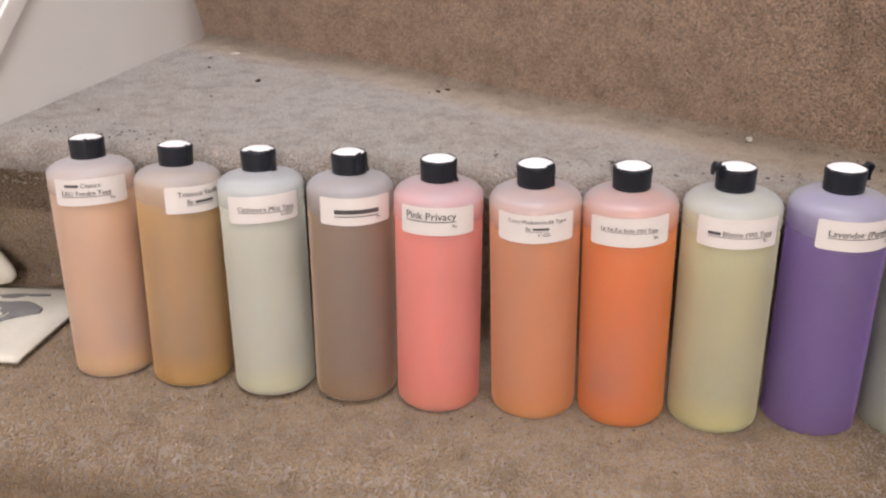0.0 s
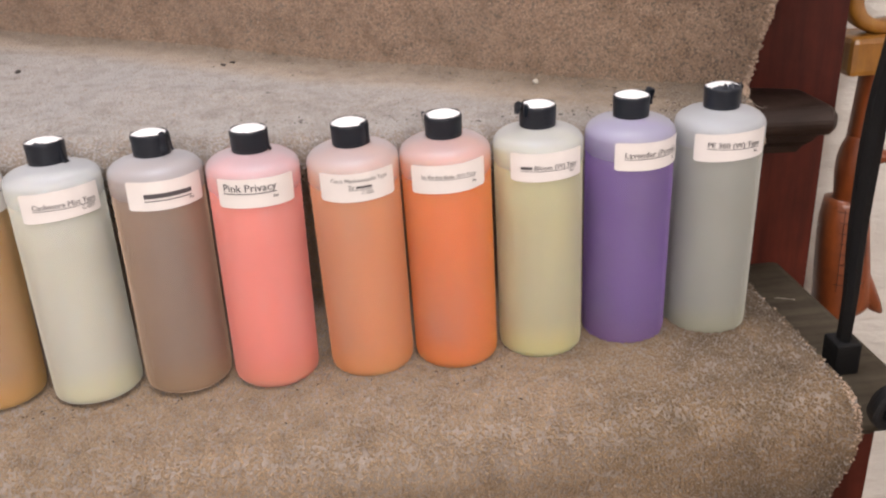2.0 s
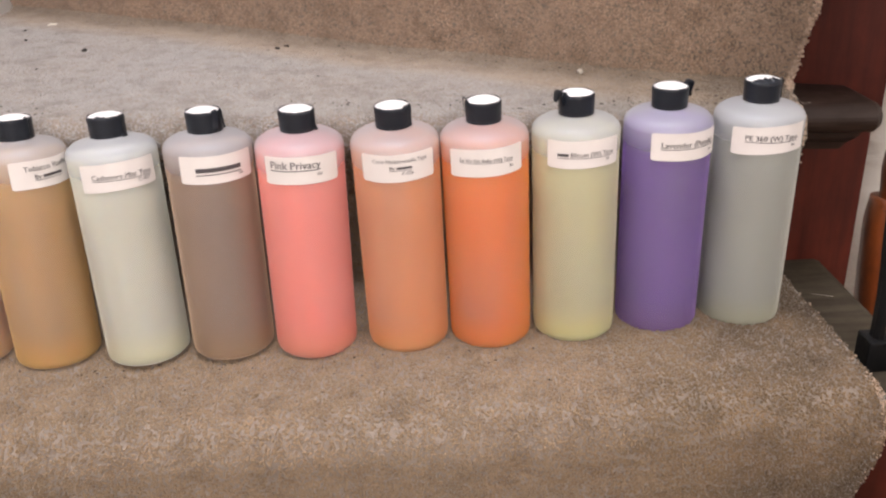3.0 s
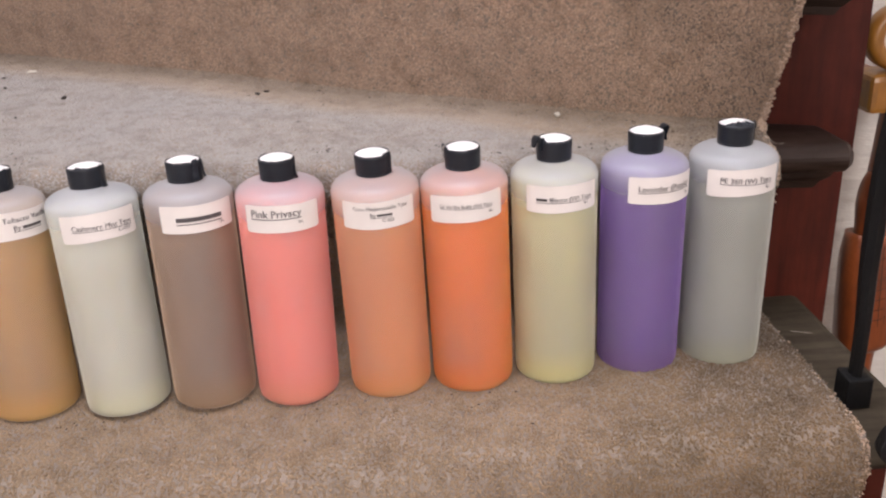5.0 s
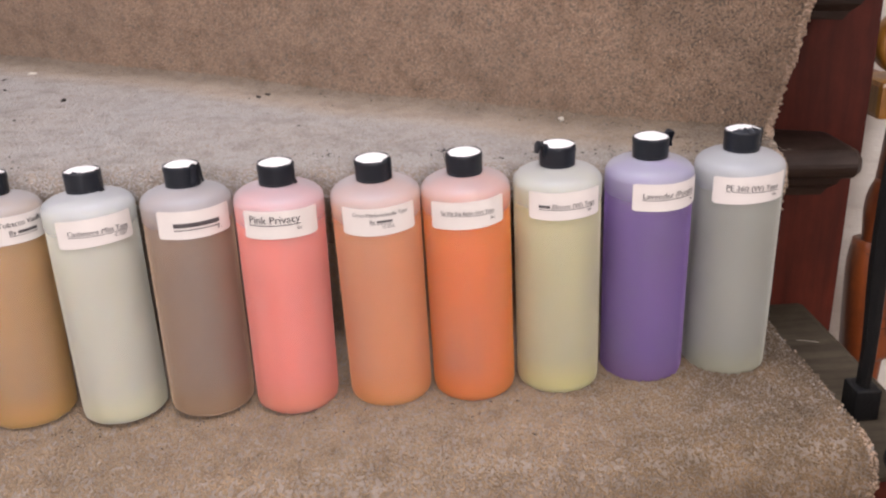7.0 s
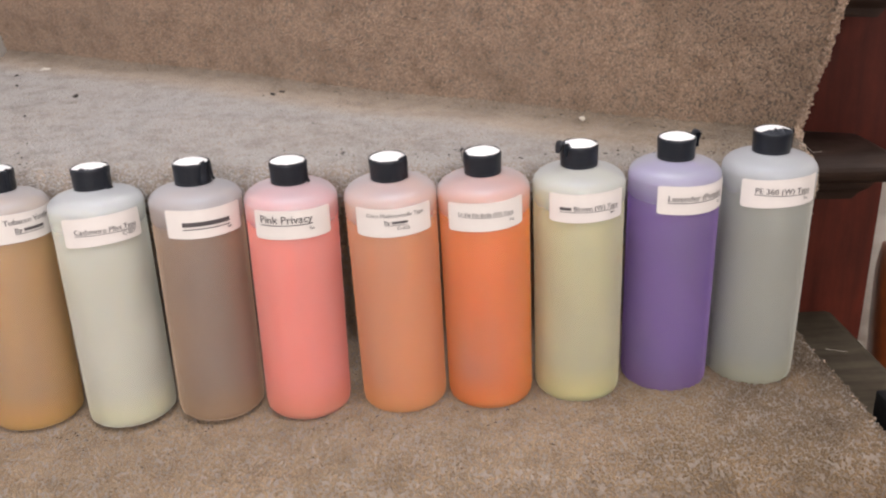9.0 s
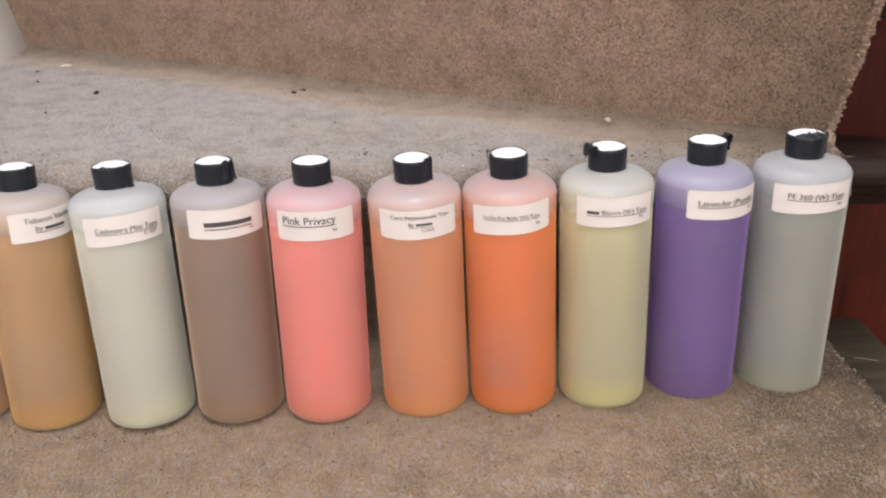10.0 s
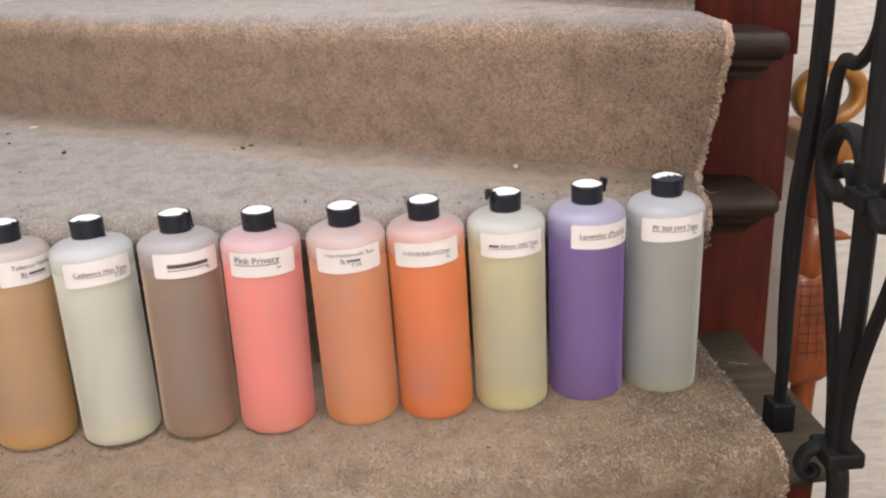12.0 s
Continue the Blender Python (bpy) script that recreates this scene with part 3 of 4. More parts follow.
def lettering(label_ob, lines, centre, z0):
    """Lines: words, size, x of the line's middle, height on the label, underlined."""
    for words, size, mid, z, under in lines:
        pts, faces, width = line_of(words, size, 0.0)
        at = mid - width / 2
        bold = size * (0.012 if size > 0.005 else 0.008)
        faces = faces + [tuple(i + len(pts) for i in q) for q in faces]
        pts = [(x + at + shift, y + z0 + z) for shift in (-bold, bold) for x, y in pts]
        wrapped(pts, faces, centre, RADIUS + 0.0011, INK, "lettering", label_ob, "black printed words")
        if under:
            p, f = strip(at, at + width, z0 + z - size * 0.24, z0 + z - size * 0.15)
            wrapped(p, f, centre, RADIUS + 0.0011, INK, "underline", label_ob)


def tilt(lean):
    """A turn that brings z to lean (x, y) for each metre up, in the room's axes."""
    return Vector((0, 0, 1)).rotation_difference(Vector((lean[0], lean[1], 1.0))).to_matrix().to_4x4()


def domed(r):
    """The height of the liner's slightly domed top at a radius."""
    return 0.2004 - 0.0027 * (r / 0.013) ** 3


def band_rim(seed, reach):
    """The film's fold over the cap's rim; reach: base inset, and inset, middle and spread in degrees of a wide remnant."""
    base, extra, middle, spread = reach
    bm = bmesh.new()
    n = 72
    loops = []
    for k in range(n):
        a = 2 * pi * k / n
        off = abs((math.degrees(a) - middle + 180) % 360 - 180)
        wide = extra * max(0.0, 1 - (off / spread) ** 4) if off < spread else 0.0
        ragged = 0.25 * sin(7 * a + 50 * seed) + 0.2 * sin(13 * a + 90 * seed) + (0.35 * sin(29 * a + 20 * seed) if wide else 0)
        r_in = 0.0136 - max(0.0003, 0.4 * base * (1 + ragged) + wide * (1 + 0.6 * ragged))
        up = 0.0003 * (1 + ragged)
        loops.append([bm.verts.new((r * cos(a), r * sin(a), z)) for r, z in ((0.01365, 0.1938), (0.01375, 0.1955), (0.01365, 0.1970), (0.0133, 0.1976 + up * 0.5), (min(0.0129, r_in), domed(min(0.0129, r_in)) + 0.0005 + up), (min(0.0128, r_in), domed(min(0.0128, r_in)) - 0.0005))])
    for k in range(n):
        p, q = loops[k], loops[(k + 1) % n]
        for i in range(5):
            bm.faces.new((p[i], q[i], q[i + 1], p[i + 1]))
    bmesh.ops.recalc_face_normals(bm, faces=bm.faces)
    return bm


CORNER = (0.0011, 0.0002, 0.0, 0.0)
SEAM = [(0.0133, 0.0, 0.1995), (0.0139, 0.0002, 0.1965), (0.0138, 0.0, 0.1900), (0.0141, 0.0, 0.1830)]


def bottle(name, label, place, lean, facing, turn, liquid, fill, lines, top, bare, flaps, scuffs=(), width=0.0590, level=0.1503):
    """place: s, d; facing: the label's turn from the stairs' front, in degrees; bare: where the film over the cap is torn, from and to in degrees and how far it reaches in; flaps: loose film ends."""
    s, d = place
    m = STAIR @ Matrix.Translation((s, d, tread_low(s, d)))
    thing = empty(name, Matrix.Translation(m.translation) @ tilt([tan(radians(a)) for a in lean]) @ Matrix.Rotation(TURN, 4, "Z"))
    tagged(thing, label, "bottle", "row of bottles on the step")
    shared("bottle_wall", wall_model, thing, "translucent plastic wall")
    shared("shoulder", shoulder_model, thing, "milky white plastic shoulder")
    r = RADIUS - 0.0005
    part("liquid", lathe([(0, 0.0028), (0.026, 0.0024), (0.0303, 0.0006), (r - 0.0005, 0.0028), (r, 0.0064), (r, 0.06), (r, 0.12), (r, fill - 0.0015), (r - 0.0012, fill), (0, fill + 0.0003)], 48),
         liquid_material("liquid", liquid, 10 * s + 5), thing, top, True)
    cap = part("cap", lathe(cap_profile, 40), CAP, thing, "black flip-top cap")
    bm = lathe([(0, 0.1973), (0.0126, 0.1973), *[(0.0130 - 0.0013 * k, domed(0.0130 - 0.0013 * k)) for k in range(10)], (0, domed(0))], 36)
    for v in bm.verts:
        a = math.atan2(v.co.y, v.co.x)
        k = 1.0 - 0.012 * (1 + sin(2 * a + s * 40)) - 0.008 * (1 + sin(5 * a + s * 90))
        v.co.x, v.co.y = v.co.x * k, v.co.y * k
    part("liner_disc", bm, DISC, cap, "white paper disc")
    part("shrink_band", band_rim(s, bare), CAP, cap, "black film folded over the rim")
    for turned, line, widths in flaps:
        bm = sweep(curve_through([(x, y, z) for x, y, z in line], 4), list(np.interp(np.linspace(0, 1, 4 * len(line) - 3), np.linspace(0, 1, len(widths)), widths)), 10, 0.16)
        bmesh.ops.transform(bm, matrix=Matrix.Rotation(radians(turned), 4, "Z"), verts=bm.verts)
        part("film_flap", bm, CAP, cap, "loose end of black film", True)
    centre = radians(facing)
    p, f = strip(-width / 2, width / 2, level, level + 0.0212, 40)
    p = [(x, min(max(z, level + CORNER[min(k // 2, 40 - k // 2, 3)]), level + 0.0212 - CORNER[min(k // 2, 40 - k // 2, 3)])) for k, (x, z) in enumerate(p)]
    paper = wrapped([(x, z + 0.0002 * sin(x * 120 + s * 50) + turn * x) for x, z in p], f, centre, RADIUS + 0.0006, PAPER, "label", thing, "white printed paper label")
    lettering(paper, [(w, a, b, c + turn * b, u) for w, a, b, c, u in lines], centre, level)
    for x, z, w, h in scuffs:
        p, f = strip(x - w, x + w, level + z - h, level + z + h, 4)
        wrapped([(a + 0.0006 * sin(a * 4000 + b * 5000), b + 0.0005 * sin(a * 3000 + 1)) for a, b in p], f, centre, RADIUS + 0.0014, PAPER, "scuff", paper, "rubbed patch on the print")
    return thing


ROW = [
    ("bottle", "translucent bottle of pale peach liquid beside the cream wrapper", (-0.3696, 0.6128), (0.9, 3.8), 30.6, 0.0, (0.680, 0.430, 0.275), 0.170,
     [((0.011, "Chance"), 0.0050, -0.006, 0.0145, False), (("EAU Tendre Type",), 0.0052, -0.004, 0.0082, True), (("lbs",), 0.0036, 0.016, 0.0040, False)], "peach liquid", (0.0009, 0.0, 0, 40),
     [(-60, SEAM, [0.0012, 0.0018, 0.0014])]),
    ("bottle", "translucent bottle of amber-brown liquid", (-0.2996, 0.6159), (2.4, 3.2), 59.6, 0.0, (0.505, 0.285, 0.085), 0.170,
     [(("Tobacco Vanille",), 0.0056, -0.002, 0.0135, False), (("By", 0.016), 0.0052, -0.002, 0.0072, True)], "amber liquid", (0.0009, 0.0, 0, 40),
     [(-25, SEAM, [0.0012, 0.0018, 0.0014])]),
    ("bottle", "translucent bottle of very pale yellowish liquid", (-0.2247, 0.6159), (0.8, 3.7), 25.0, 0.03, (0.580, 0.592, 0.488), 0.170,
     [(("Cashmere Mist Type",), 0.0054, 0.002, 0.0090, True), (("C-057",), 0.0042, 0.018, 0.0038, False)], "pale cloudy liquid", (0.0004, 0.0018, -88, 22),
     [(-20, [(0.0133, 0.0, 0.1990), (0.0136, 0.0, 0.1930), (0.0138, 0.0, 0.1860), (0.0158, 0.0, 0.1826)], [0.0012, 0.0018, 0.0026, 0.0030])],
     ((-0.0008, 0.0100, 0.0006, 0.0005), (0.0030, 0.0122, 0.0008, 0.0004), (-0.0045, 0.0088, 0.0005, 0.0005)), 0.0590, 0.1478),
    ("bottle", "translucent bottle of greyish brown liquid", (-0.1545, 0.6194), (1.6, 2.0), 25.0, 0.0, (0.272, 0.172, 0.102), 0.170,
     [((0.0345,), 0.0078, 0.0, 0.0085, True), (("lbs",), 0.0036, 0.017, 0.0040, False)], "brown liquid", (0.0004, 0.0, 0, 40),
     [(-42, [(0.0134, 0.0, 0.2000), (0.0145, 0.0004, 0.1975), (0.0142, 0.0, 0.1910), (0.0150, -0.0005, 0.1865), (0.0140, 0.0, 0.1835)], [0.0020, 0.0028, 0.0024, 0.0030, 0.0016]), (-12, [(0.0134, 0.0, 0.1998), (0.0146, 0.0, 0.1960), (0.0150, 0.001, 0.1880), (0.0158, 0.001, 0.1850)], [0.0016, 0.0020, 0.0016, 0.0022])]),
    ("bottle", "translucent bottle of bright coral pink liquid", (-0.0846, 0.6163), (1.6, -0.2), 9.4, 0.0, (1.000, 0.250, 0.195), 0.170,
     [(("Pink Privacy",), 0.0079, -0.0052, 0.0122, True), (("lbs",), 0.0036, 0.013, 0.0062, False)], "coral pink liquid", (0.0016, 0.0, 0, 40),
     [(-15, [(0.0133, 0.0, 0.1995), (0.0139, 0.0, 0.1930), (0.0139, 0.0, 0.1870), (0.0152, 0.0, 0.1828)], [0.0014, 0.0018, 0.0022, 0.0026])]),
    ("bottle", "translucent bottle of orange-tan liquid", (-0.0079, 0.6187), (-0.3, -1.8), 5.8, 0.0, (0.700, 0.270, 0.095), 0.170,
     [(("Coco Mademoiselle Type",), 0.0041, 0.001, 0.0148, False), (("By", 0.0115), 0.0041, 0.001, 0.0098, True), (("C-026",), 0.0036, 0.006, 0.0055, False)], "orange-tan liquid", (0.0014, 0.0012, -25, 30),
     [(-18, SEAM, [0.0016, 0.0024, 0.0016])]),
    ("bottle", "translucent bottle of deep orange liquid", (0.0606, 0.6179), (-0.6, -1.3), -1.5, 0.05, (0.750, 0.192, 0.022), 0.170,
     [(("La Vie Est Belle (W) Type",), 0.0039, 0.0, 0.0112, True), (("lbs",), 0.0034, 0.019, 0.0050, False)], "deep orange liquid", (0.0006, 0.0012, 190, 25),
     [(185, [(0.0125, 0.0, 0.1990), (0.0136, 0.0, 0.2012), (0.0150, 0.0, 0.2003), (0.0148, 0.0, 0.1975), (0.0138, 0.0, 0.1900)], [0.0012, 0.0022, 0.0024, 0.0016, 0.0012])]),
    ("bottle", "translucent bottle of pale straw-yellow liquid", (0.1298, 0.6199), (-0.2, -0.4), 3.0, 0.0, (0.570, 0.545, 0.305), 0.170,
     [((0.0085, "Bloom (W) Type"), 0.0050, 0.001, 0.0090, True), (("lbs",), 0.0034, 0.018, 0.0048, False)], "straw-yellow liquid", (0.0005, 0.0030, 195, 40),
     [(195, [(0.0120, 0.0, 0.2000), (0.0140, 0.0, 0.2012), (0.0156, 0.0, 0.1998), (0.0166, 0.0005, 0.1966), (0.0174, 0.001, 0.1935)], [0.0026, 0.0046, 0.0054, 0.0046, 0.0030]), (222, [(0.0130, 0.0, 0.1995), (0.0148, 0.0, 0.1985), (0.0152, 0.0, 0.1950), (0.0142, 0.0, 0.1915)], [0.0018, 0.0028, 0.0024, 0.0014])]),
    ("bottle", "translucent bottle of violet liquid", (0.2006, 0.6265), (-0.1, -0.9), 14.6, 0.0, (0.142, 0.068, 0.285), 0.170,
     [(("Lavender (Purple)",), 0.0062, 0.0, 0.0102, True), (("lbs",), 0.0034, 0.020, 0.0045, False)], "violet liquid", (0.0004, 0.0, 0, 40),
     [(18, [(0.0130, 0.0, 0.1985), (0.0155, 0.0, 0.2005), (0.0176, 0.0, 0.1998), (0.0180, 0.001, 0.1960), (0.0172, 0.001, 0.1915), (0.0178, 0.0, 0.1880)], [0.0020, 0.0034, 0.0036, 0.0030, 0.0026, 0.0018])]),
    ("bottle", "translucent bottle of colourless liquid near the bare tread end", (0.2709, 0.6292), (0.1, -0.7), -3.0, 0.05, (0.310, 0.322, 0.278), 0.170,
     [(("PE 360 (W) Type",), 0.0058, 0.001, 0.0102, True), (("lbs",), 0.0034, 0.018, 0.0042, False)], "colourless liquid", (0.0006, 0.0062, -88, 62),
     [(-5, [(0.0132, 0.0, 0.1998), (0.0143, 0.0, 0.1975), (0.0139, 0.0, 0.1920), (0.0142, 0.0, 0.1840)], [0.0018, 0.0026, 0.0020, 0.0018])]),
]
for row in ROW:
    bottle(*row)
bpy.data.objects.remove(wall_model)
bpy.data.objects.remove(shoulder_model)

# ---- iron railing ----
railing = empty("iron_railing", STAIR @ Matrix.Translation((0.356, 0.0, -0.022)))
tagged(railing, "black wrought iron stair railing with scrolls, on the bare tread end", "railing")


def rail(name, pts, widths, flat=1.0, steps=6, power=2.5, sides=8):
    line = curve_through([(p[2] - 0.356 if len(p) > 2 else 0.0, p[0], p[1] + 0.022) for p in pts], steps)
    n = len(line)
    w = [widths[min(len(widths) - 1, int(k * len(widths) / n))] if len(widths) < 3 else
         float(np.interp(k / (n - 1), np.linspace(0, 1, len(widths)), widths)) for k in range(n)]
    return part(name, sweep(line, w, sides, flat, None, power), IRON, railing)


part("foot", box((-0.006, 0.555, 0.0), (0.014, 0.577, 0.027), 0.002), IRON, railing)
rail("baluster", [(0.566, 0.000, 0.360), (0.567, 0.046, 0.3605), (0.573, 0.105, 0.3615), (0.572, 0.186, 0.362), (0.564, 0.242, 0.3625), (0.560, 0.303, 0.363), (0.561, 0.48, 0.364), (0.56, 0.70, 0.364)],
     [0.0066, 0.0070, 0.0084, 0.0098, 0.0092, 0.0088, 0.0085, 0.008, 0.008], 0.7)
B = 0.3665   # the post's line across the stairs
rail("post", [(0.462, -0.36, B), (0.470, -0.05, B), (0.478, 0.012, B), (0.478, 0.155, B), (0.480, 0.30, B), (0.482, 0.70, B)], [0.0078, 0.0078, 0.0076])
part("collar", box((-0.004, 0.463, 0.024), (0.025, 0.497, 0.037), 0.002), IRON, railing)
part("collar", box((-0.001, 0.468, 0.230), (0.023, 0.493, 0.244), 0.002), IRON, railing)
rail("scroll_bar", [(0.489, 0.016, B), (0.496, 0.066, B), (0.512, 0.122, B), (0.530, 0.174, B), (0.545, 0.216, B), (0.547, 0.244, B), (0.542, 0.270, B), (0.538, 0.293, B), (0.529, 0.304, B), (0.513, 0.304, B), (0.499, 0.315, B), (0.491, 0.332, B), (0.489, 0.36, B)],
     [0.0060, 0.0062, 0.0066, 0.0066, 0.0060, 0.005, 0.005, 0.005], 0.75)
rail("scroll_bar", [(0.471, 0.016, B), (0.471, 0.045, B), (0.467, 0.075, B), (0.457, 0.114, B), (0.443, 0.156, B), (0.430, 0.195, B), (0.41, 0.25, B)], [0.0055, 0.0058, 0.0055], 0.75)
rail("scroll", [(0.486, 0.238, B), (0.494, 0.249, B), (0.503, 0.255, B), (0.519, 0.2565, B), (0.533, 0.247, B), (0.540, 0.231, B), (0.535, 0.215, B), (0.521, 0.207, B), (0.507, 0.208, B), (0.498, 0.218, B), (0.503, 0.228, B), (0.513, 0.229, B), (0.521, 0.221, B)], [0.0046, 0.0042, 0.0034], 1.7, 8, 2.0, 12)
rail("scroll", [(0.478, 0.226, B), (0.466, 0.210, B), (0.452, 0.203, B), (0.441, 0.211, B), (0.441, 0.226, B), (0.450, 0.233, B), (0.457, 0.225, B)], [0.0046, 0.0042, 0.0034], 1.7, 8, 2.0, 12)
rail("scroll", [(0.482, 0.010, 0.362), (0.484, 0.011, 0.352), (0.485, 0.006, 0.344), (0.485, -0.006, 0.340), (0.485, -0.014, 0.345), (0.485, -0.013, 0.352), (0.485, -0.007, 0.353)], [0.0042, 0.0040, 0.0032], 1.6, 8, 2.0, 12)

# ---- carved wooden ornament on the wall ----
carving = empty("carved_ornament", STAIR @ Matrix.Translation((0.50975, 0.86775, -0.23725)) @ Matrix.Scale(0.95, 4))
tagged(carving, "varnished orange-brown carved wooden bird under a ring, hung on the wall", "carving")
HOME = Matrix.Translation((-0.535, -0.915, 0.27))


def carved(name, bm, material, parent=carving, label="", smooth=True):
    bmesh.ops.transform(bm, matrix=HOME, verts=bm.verts)
    return part(name, bm, material, parent, label, smooth)


def limb(pts, widths, sides=20, flat=1.0, power=1.0):
    line = curve_through(pts, 4)
    return sweep(line, list(np.interp(np.linspace(0, 1, len(line)), np.linspace(0, 1, len(widths)), widths)), sides, flat, None, power)


bm = bmesh.new()
sides, around = 16, 48
loops = []
for k in range(around):
    a = 2 * pi * k / around
    loop = []
    for q in range(sides):
        b = 2 * pi * (q + 0.5) / sides
        cb, sb = cos(b), sin(b)
        m = (abs(cb) ** 3.2 + abs(sb) ** 3.2) ** (-1 / 3.2)
        out = 1 + cb * m * 0.0088 / 0.0345
        loop.append(bm.verts.new((0.539 + 0.0345 * out * cos(a), 0.872 + 0.0125 * sb * m, 0.2095 + 0.0290 * out * sin(a))))
    loops.append(loop)
for a, b in zip(loops, loops[1:] + loops[:1]):
    for k in range(sides):
        q = (k + 1) % sides
        bm.faces.new((a[k], a[q], b[q], b[k]))
bmesh.ops.recalc_face_normals(bm, faces=bm.faces)
carved("ring", bm, CARVED_PALE, label="pale varnished wooden ring")
carved("block", box((0.4985, 0.848, 0.134), (0.576, 0.905, 0.174), 0.006), CARVED_PALE, label="pale varnished wooden block", smooth=False)
carved("neck", limb([(0.545, 0.872, 0.136), (0.541, 0.872, 0.10), (0.537, 0.872, 0.058)], [0.0165, 0.0150, 0.0140], 20, 1.1, 1.3), CARVED)
head = carved("head", limb([(0.535, 0.870, 0.063), (0.534, 0.868, 0.045), (0.531, 0.866, 0.018), (0.531, 0.868, -0.010)], [0.0135, 0.0178, 0.0200, 0.0198, 0.0175, 0.0160], 20, 1.1), CARVED)
carved("beak", limb([(0.541, 0.862, 0.041), (0.557, 0.856, 0.042), (0.573, 0.853, 0.0385)], [0.0100, 0.0085, 0.0060, 0.002], 12), CARVED, head)
body = carved("body", limb([(0.530, 0.872, -0.008), (0.530, 0.870, -0.04), (0.534, 0.868, -0.09), (0.540, 0.870, -0.135), (0.543, 0.872, -0.150)], [0.0190, 0.0215, 0.0230, 0.0245, 0.0255, 0.0262, 0.0230], 20, 1.2, 1.4), CARVED, label="carved body scored with a grid of lines")
carved("wing", limb([(0.552, 0.864, -0.10), (0.572, 0.860, -0.138), (0.587, 0.860, -0.156)], [0.0125, 0.0112, 0.0085, 0.003], 12), CARVED)
carved("stem", limb([(0.543, 0.872, -0.145), (0.543, 0.872, -0.20), (0.542, 0.872, -0.27)], [0.0140, 0.0125, 0.0125, 0.014], 16, 1.25), CARVED)
carved("bracket", box((0.530, 0.890, 0.142), (0.550, 0.971, 0.164), 0.003), CARVED, smooth=False)
bm = bmesh.new()
for k in range(8):
    z = -0.018 - 0.0125 * k
    grown = 0.0006 * k
    sweep([(0.5305 + 0.0004 * k + (0.0225 + grown) * sin(a), 0.8695 - (0.0262 + grown) * cos(a), z) for a in [radians(-65 + 13 * q) for q in range(11)]], [0.00045], 4, 1.0, bm)
for k in range(6):
    a = radians(-60 + 24 * k)
    sweep([(0.5305 + 0.0004 * q + (0.0225 + 0.0006 * q) * sin(a), 0.8695 - (0.0262 + 0.0006 * q) * cos(a), -0.014 - 0.0125 * q) for q in range(9)], [0.00045], 4, 1.0, bm)
carved("scored_grid", bm, CARVED_LINE, body, "dark scored grid", False)

# ---- wrapper at the wall, crumbs and threads ----
packet = empty("flat_packet", STAIR @ Matrix.Translation((-0.5145, 0.646, 0.0175)) @ Matrix.Rotation(radians(4), 4, "Z"))
tagged(packet, "flat cream wrapper with a grey printed shape lying on the carpet", "packet")
bm = bmesh.new()
n = 14
grid = [[bm.verts.new((0, 0, 0)) for _ in range(n + 1)] for _ in range(n + 1)]
for i in range(n + 1):
    for j in range(n + 1):
        x, y = -0.10 + 0.168 * i / n, -0.0725 + 0.145 * j / n
        puff = (1 - abs(2 * i / n - 1) ** 3) * (1 - abs(2 * j / n - 1) ** 3)
        grid[i][j].co = (x, y, 0.003 + 0.004 * puff + 0.0012 * sin(i * 1.7 + j) * puff)
for i in range(n):
    for j in range(n):
        bm.faces.new((grid[i][j], grid[i + 1][j], grid[i + 1][j + 1], grid[i][j + 1]))
made = bmesh.ops.extrude_face_region(bm, geom=bm.faces[:])
for v in [g for g in made["geom"] if isinstance(g, bmesh.types.BMVert)]:
    v.co.z = 0.0
bmesh.ops.recalc_face_normals(bm, faces=bm.faces)
wrapper = part("wrapper", bm, PACKET, packet, "", True)


def blot(cx, cy, rx, ry, turn, seed, z=0.0085, n=22):
    bm = bmesh.new()
    r = random.Random(seed)
    a1, a2 = r.random() * 6, r.random() * 6
    pts = []
    for k in range(n):
        a = 2 * pi * k / n
        q = 1 + 0.16 * sin(3 * a + a1) + 0.10 * sin(5 * a + a2)
        x, y = rx * q * cos(a), ry * q * sin(a)
        pts.append((cx + x * cos(turn) - y * sin(turn), cy + x * sin(turn) + y * cos(turn)))
    lo, hi = ([bm.verts.new((x, y, zz)) for x, y in pts] for zz in (z - 0.004, z))
    bm.faces.new(hi)
    for k in range(n):
        q = (k + 1) % n
        bm.faces.new((lo[k], lo[q], hi[q], hi[k]))
    bmesh.ops.recalc_face_normals(bm, faces=bm.faces)
    return bm


part("print", blot(0.000, 0.006, 0.036, 0.024, 0.25, 3), PRINT, wrapper, "grey printed shape")
part("print", blot(-0.012, 0.000, 0.020, 0.013, 0.3, 5, 0.0090), PACKET, wrapper, "pale printed oval")
part("print", blot(0.002, 0.044, 0.024, 0.004, 0.1, 8, 0.0068), PRINT, wrapper, "grey printed streak")

for k, reach in enumerate((0.026, 0.033)):
    line = [(-0.012 + reach * cos(a), 0.000 + reach * 0.72 * sin(a), 0.0086 - 0.0004 * k) for a in [radians(-110 + 10 * q) for q in range(13)]]
    part("print", sweep(line, [0.0008, 0.0012, 0.0008], 6, 0.5), PRINT if k else PACKET, wrapper, "printed curved line")
bm = bmesh.new()
bmesh.ops.create_icosphere(bm, subdivisions=3, radius=1.0)
for v in bm.verts:
    v.co = Vector((v.co.x * (0.034 - 0.014 * v.co.z), v.co.y * 0.012, v.co.z * 0.028)) * (1 + 0.05 * sin(v.co.x * 4 + v.co.z * 3))
pouch = link("cream_pouch", bm, PACKET, None, True)
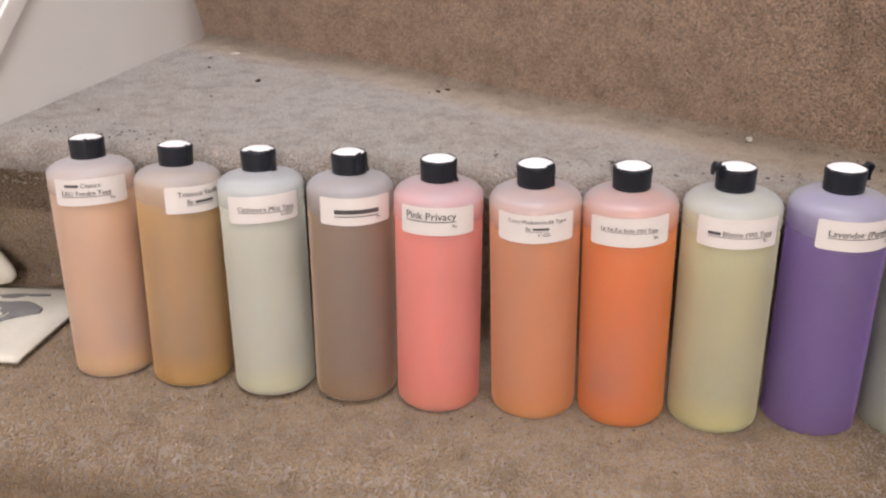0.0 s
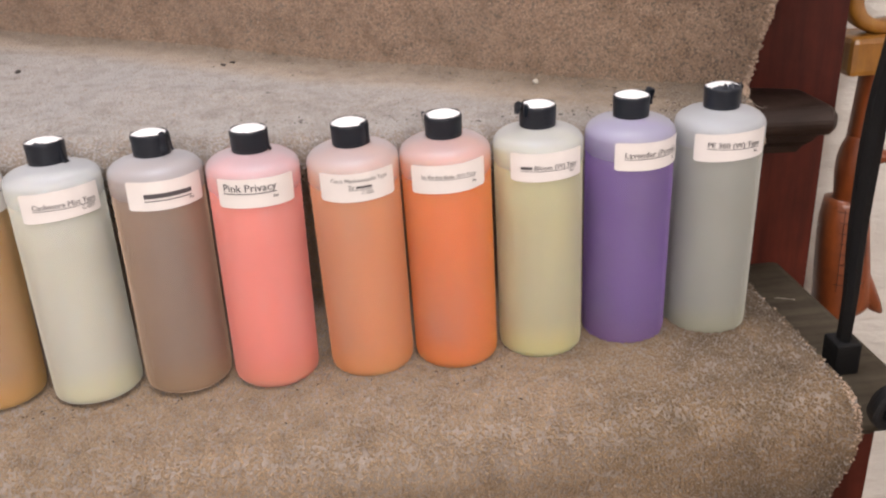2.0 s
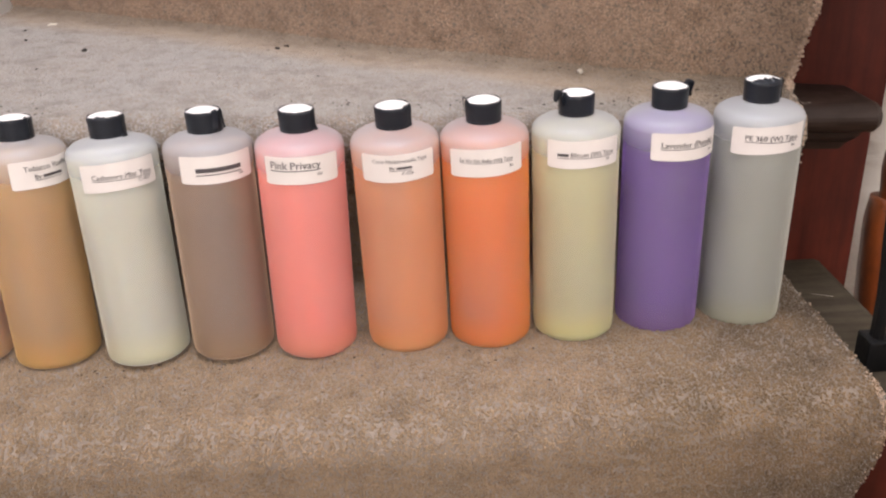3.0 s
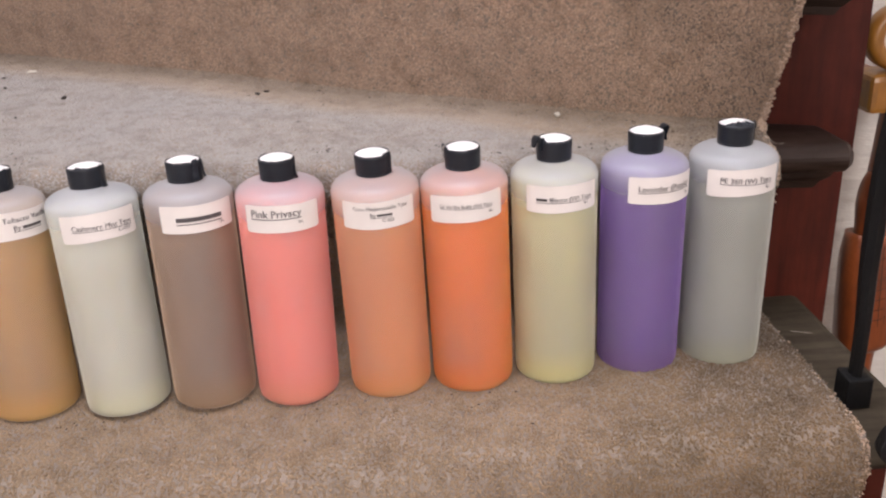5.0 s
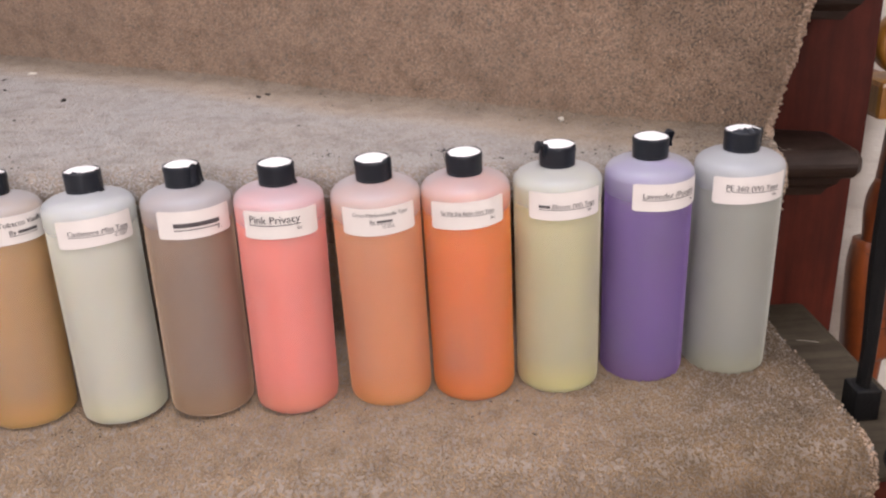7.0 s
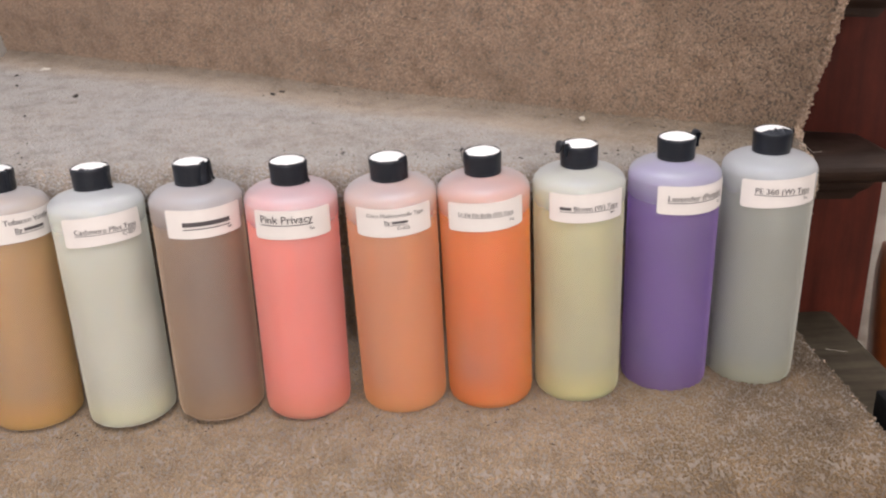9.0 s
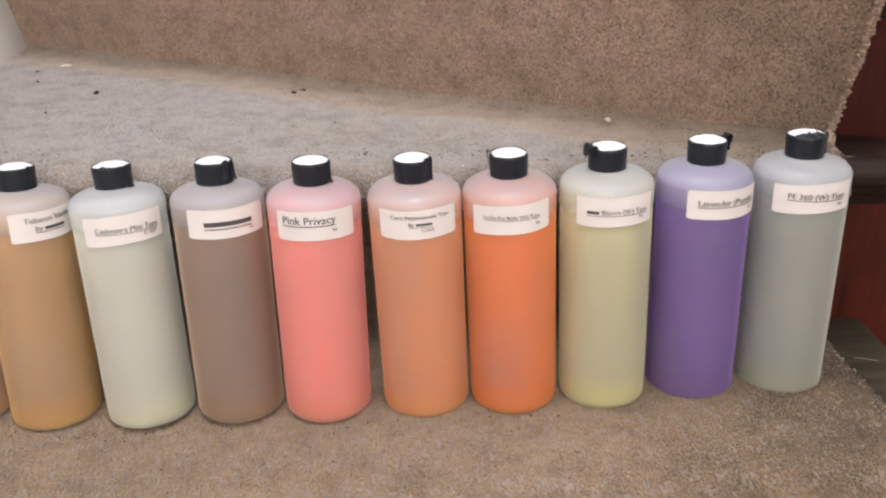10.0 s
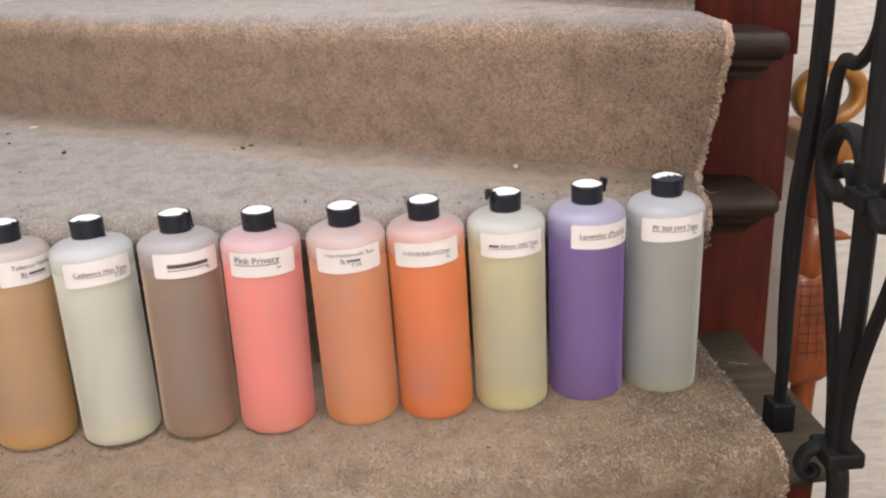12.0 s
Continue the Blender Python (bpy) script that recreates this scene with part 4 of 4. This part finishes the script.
pouch.matrix_world = STAIR @ Matrix.Translation((-0.573, 0.712, 0.048))
tagged(pouch, "small rounded cream pouch leaning against the riser", "pouch")


def crumb(label, x, y, size, material, seed, name="crumb", lift=0.0015):
    r = random.Random(seed)
    bm = bmesh.new()
    bmesh.ops.create_icosphere(bm, subdivisions=2, radius=size * 0.8)
    for v in bm.verts:
        v.co *= 0.65 + 0.6 * r.random()
    bmesh.ops.scale(bm, vec=(1.0 + 0.7 * r.random(), 0.8, 0.55), verts=bm.verts)
    ob = link(name, bm, material)
    ob.matrix_world = Matrix.Translation((x, y, 0.1432 - 0.0312 * x + 0.0442 * y + lift)) @ Matrix.Rotation(r.random() * 6, 4, "Z")
    return tagged(ob, label, name, "crumbs on the upper tread")


for k, (x, y, size) in enumerate([(-0.154, 0.967, 0.0042), (-0.224, 1.032, 0.0030), (-0.288, 0.847, 0.0018), (0.046, 0.922, 0.0042), (0.056, 0.930, 0.0030), (0.036, 0.917, 0.0022),
                                  (0.077, 0.805, 0.0011), (0.051, 0.856, 0.0011), (0.108, 0.858, 0.0012), (-0.235, 1.085, 0.0022), (0.117, 0.867, 0.0010), (-0.19, 0.90, 0.0016)]):
    crumb("dark crumb of dirt on the worn carpet", x, y, size, SOIL, k)
for k, (x, y, size) in enumerate([(-0.209, 1.108, 0.0050), (0.322, 0.756, 0.0046)]):
    crumb("pale chip lying on the worn carpet", x, y, size, CHIP, 40 + k, "chip")


def thread(pts, label):
    bm = sweep(curve_through(pts, 6), [0.00013], 6)
    ob = link("thread", bm, CHIP)
    ob.matrix_world = STAIR
    return tagged(ob, label, "thread", "loose threads")


thread([(0.362, 0.684, -0.0212), (0.370, 0.680, -0.0205), (0.379, 0.677, -0.0212)], "short white thread on the dusty wooden tread")
thread([(0.330, 0.712, 0.162), (0.336, 0.711, 0.1580), (0.342, 0.710, 0.1534), (0.349, 0.711, 0.1533)], "loose pale carpet thread on the nosing")

# loose lint where the carpet meets the risers
points, tris = [], []
for k in range(430):
    s = -0.48 + 0.80 * rng.random()
    d = riser_two(s) - 0.014 - abs(rng.gauss(0, 0.012)) if k % 2 else 0.70 + abs(rng.gauss(0, 0.02))
    z = tread_mid(s, d) + 0.0012
    if k >= 230:
        d = 0.692 + abs(rng.gauss(0, 0.016))
        z = tread_mid(s, d) + 0.0012
    elif k >= 150:
        s, d = -0.40 + 0.70 * rng.random(), 0.585 - abs(rng.gauss(0, 0.025))
        z = tread_low(s, d) + 0.0022 - (0.0 if d > 0.515 else 0.35 * (0.515 - d))
    a, w, h = rng.random() * 6.3, 0.0002 + 0.0004 * rng.random(), 0.0006 + 0.0014 * rng.random()
    n = len(points)
    points += [(s - h * cos(a), d - h * sin(a), z), (s - w * sin(a), d + w * cos(a), z), (s + h * cos(a), d + h * sin(a), z), (s + w * sin(a), d - w * cos(a), z), (s, d, z + 0.001)]
    tris += [(n, n + 3, n + 4), (n + 3, n + 2, n + 4), (n + 2, n + 1, n + 4), (n + 1, n, n + 4)]
me = bpy.data.meshes.new("lint")
me.from_pydata(points, [], tris)
me.materials.append(SOIL)
lint = new("lint", me)
lint.parent = carpet
tagged(lint, "dark lint and dust specks", kind="stuff")
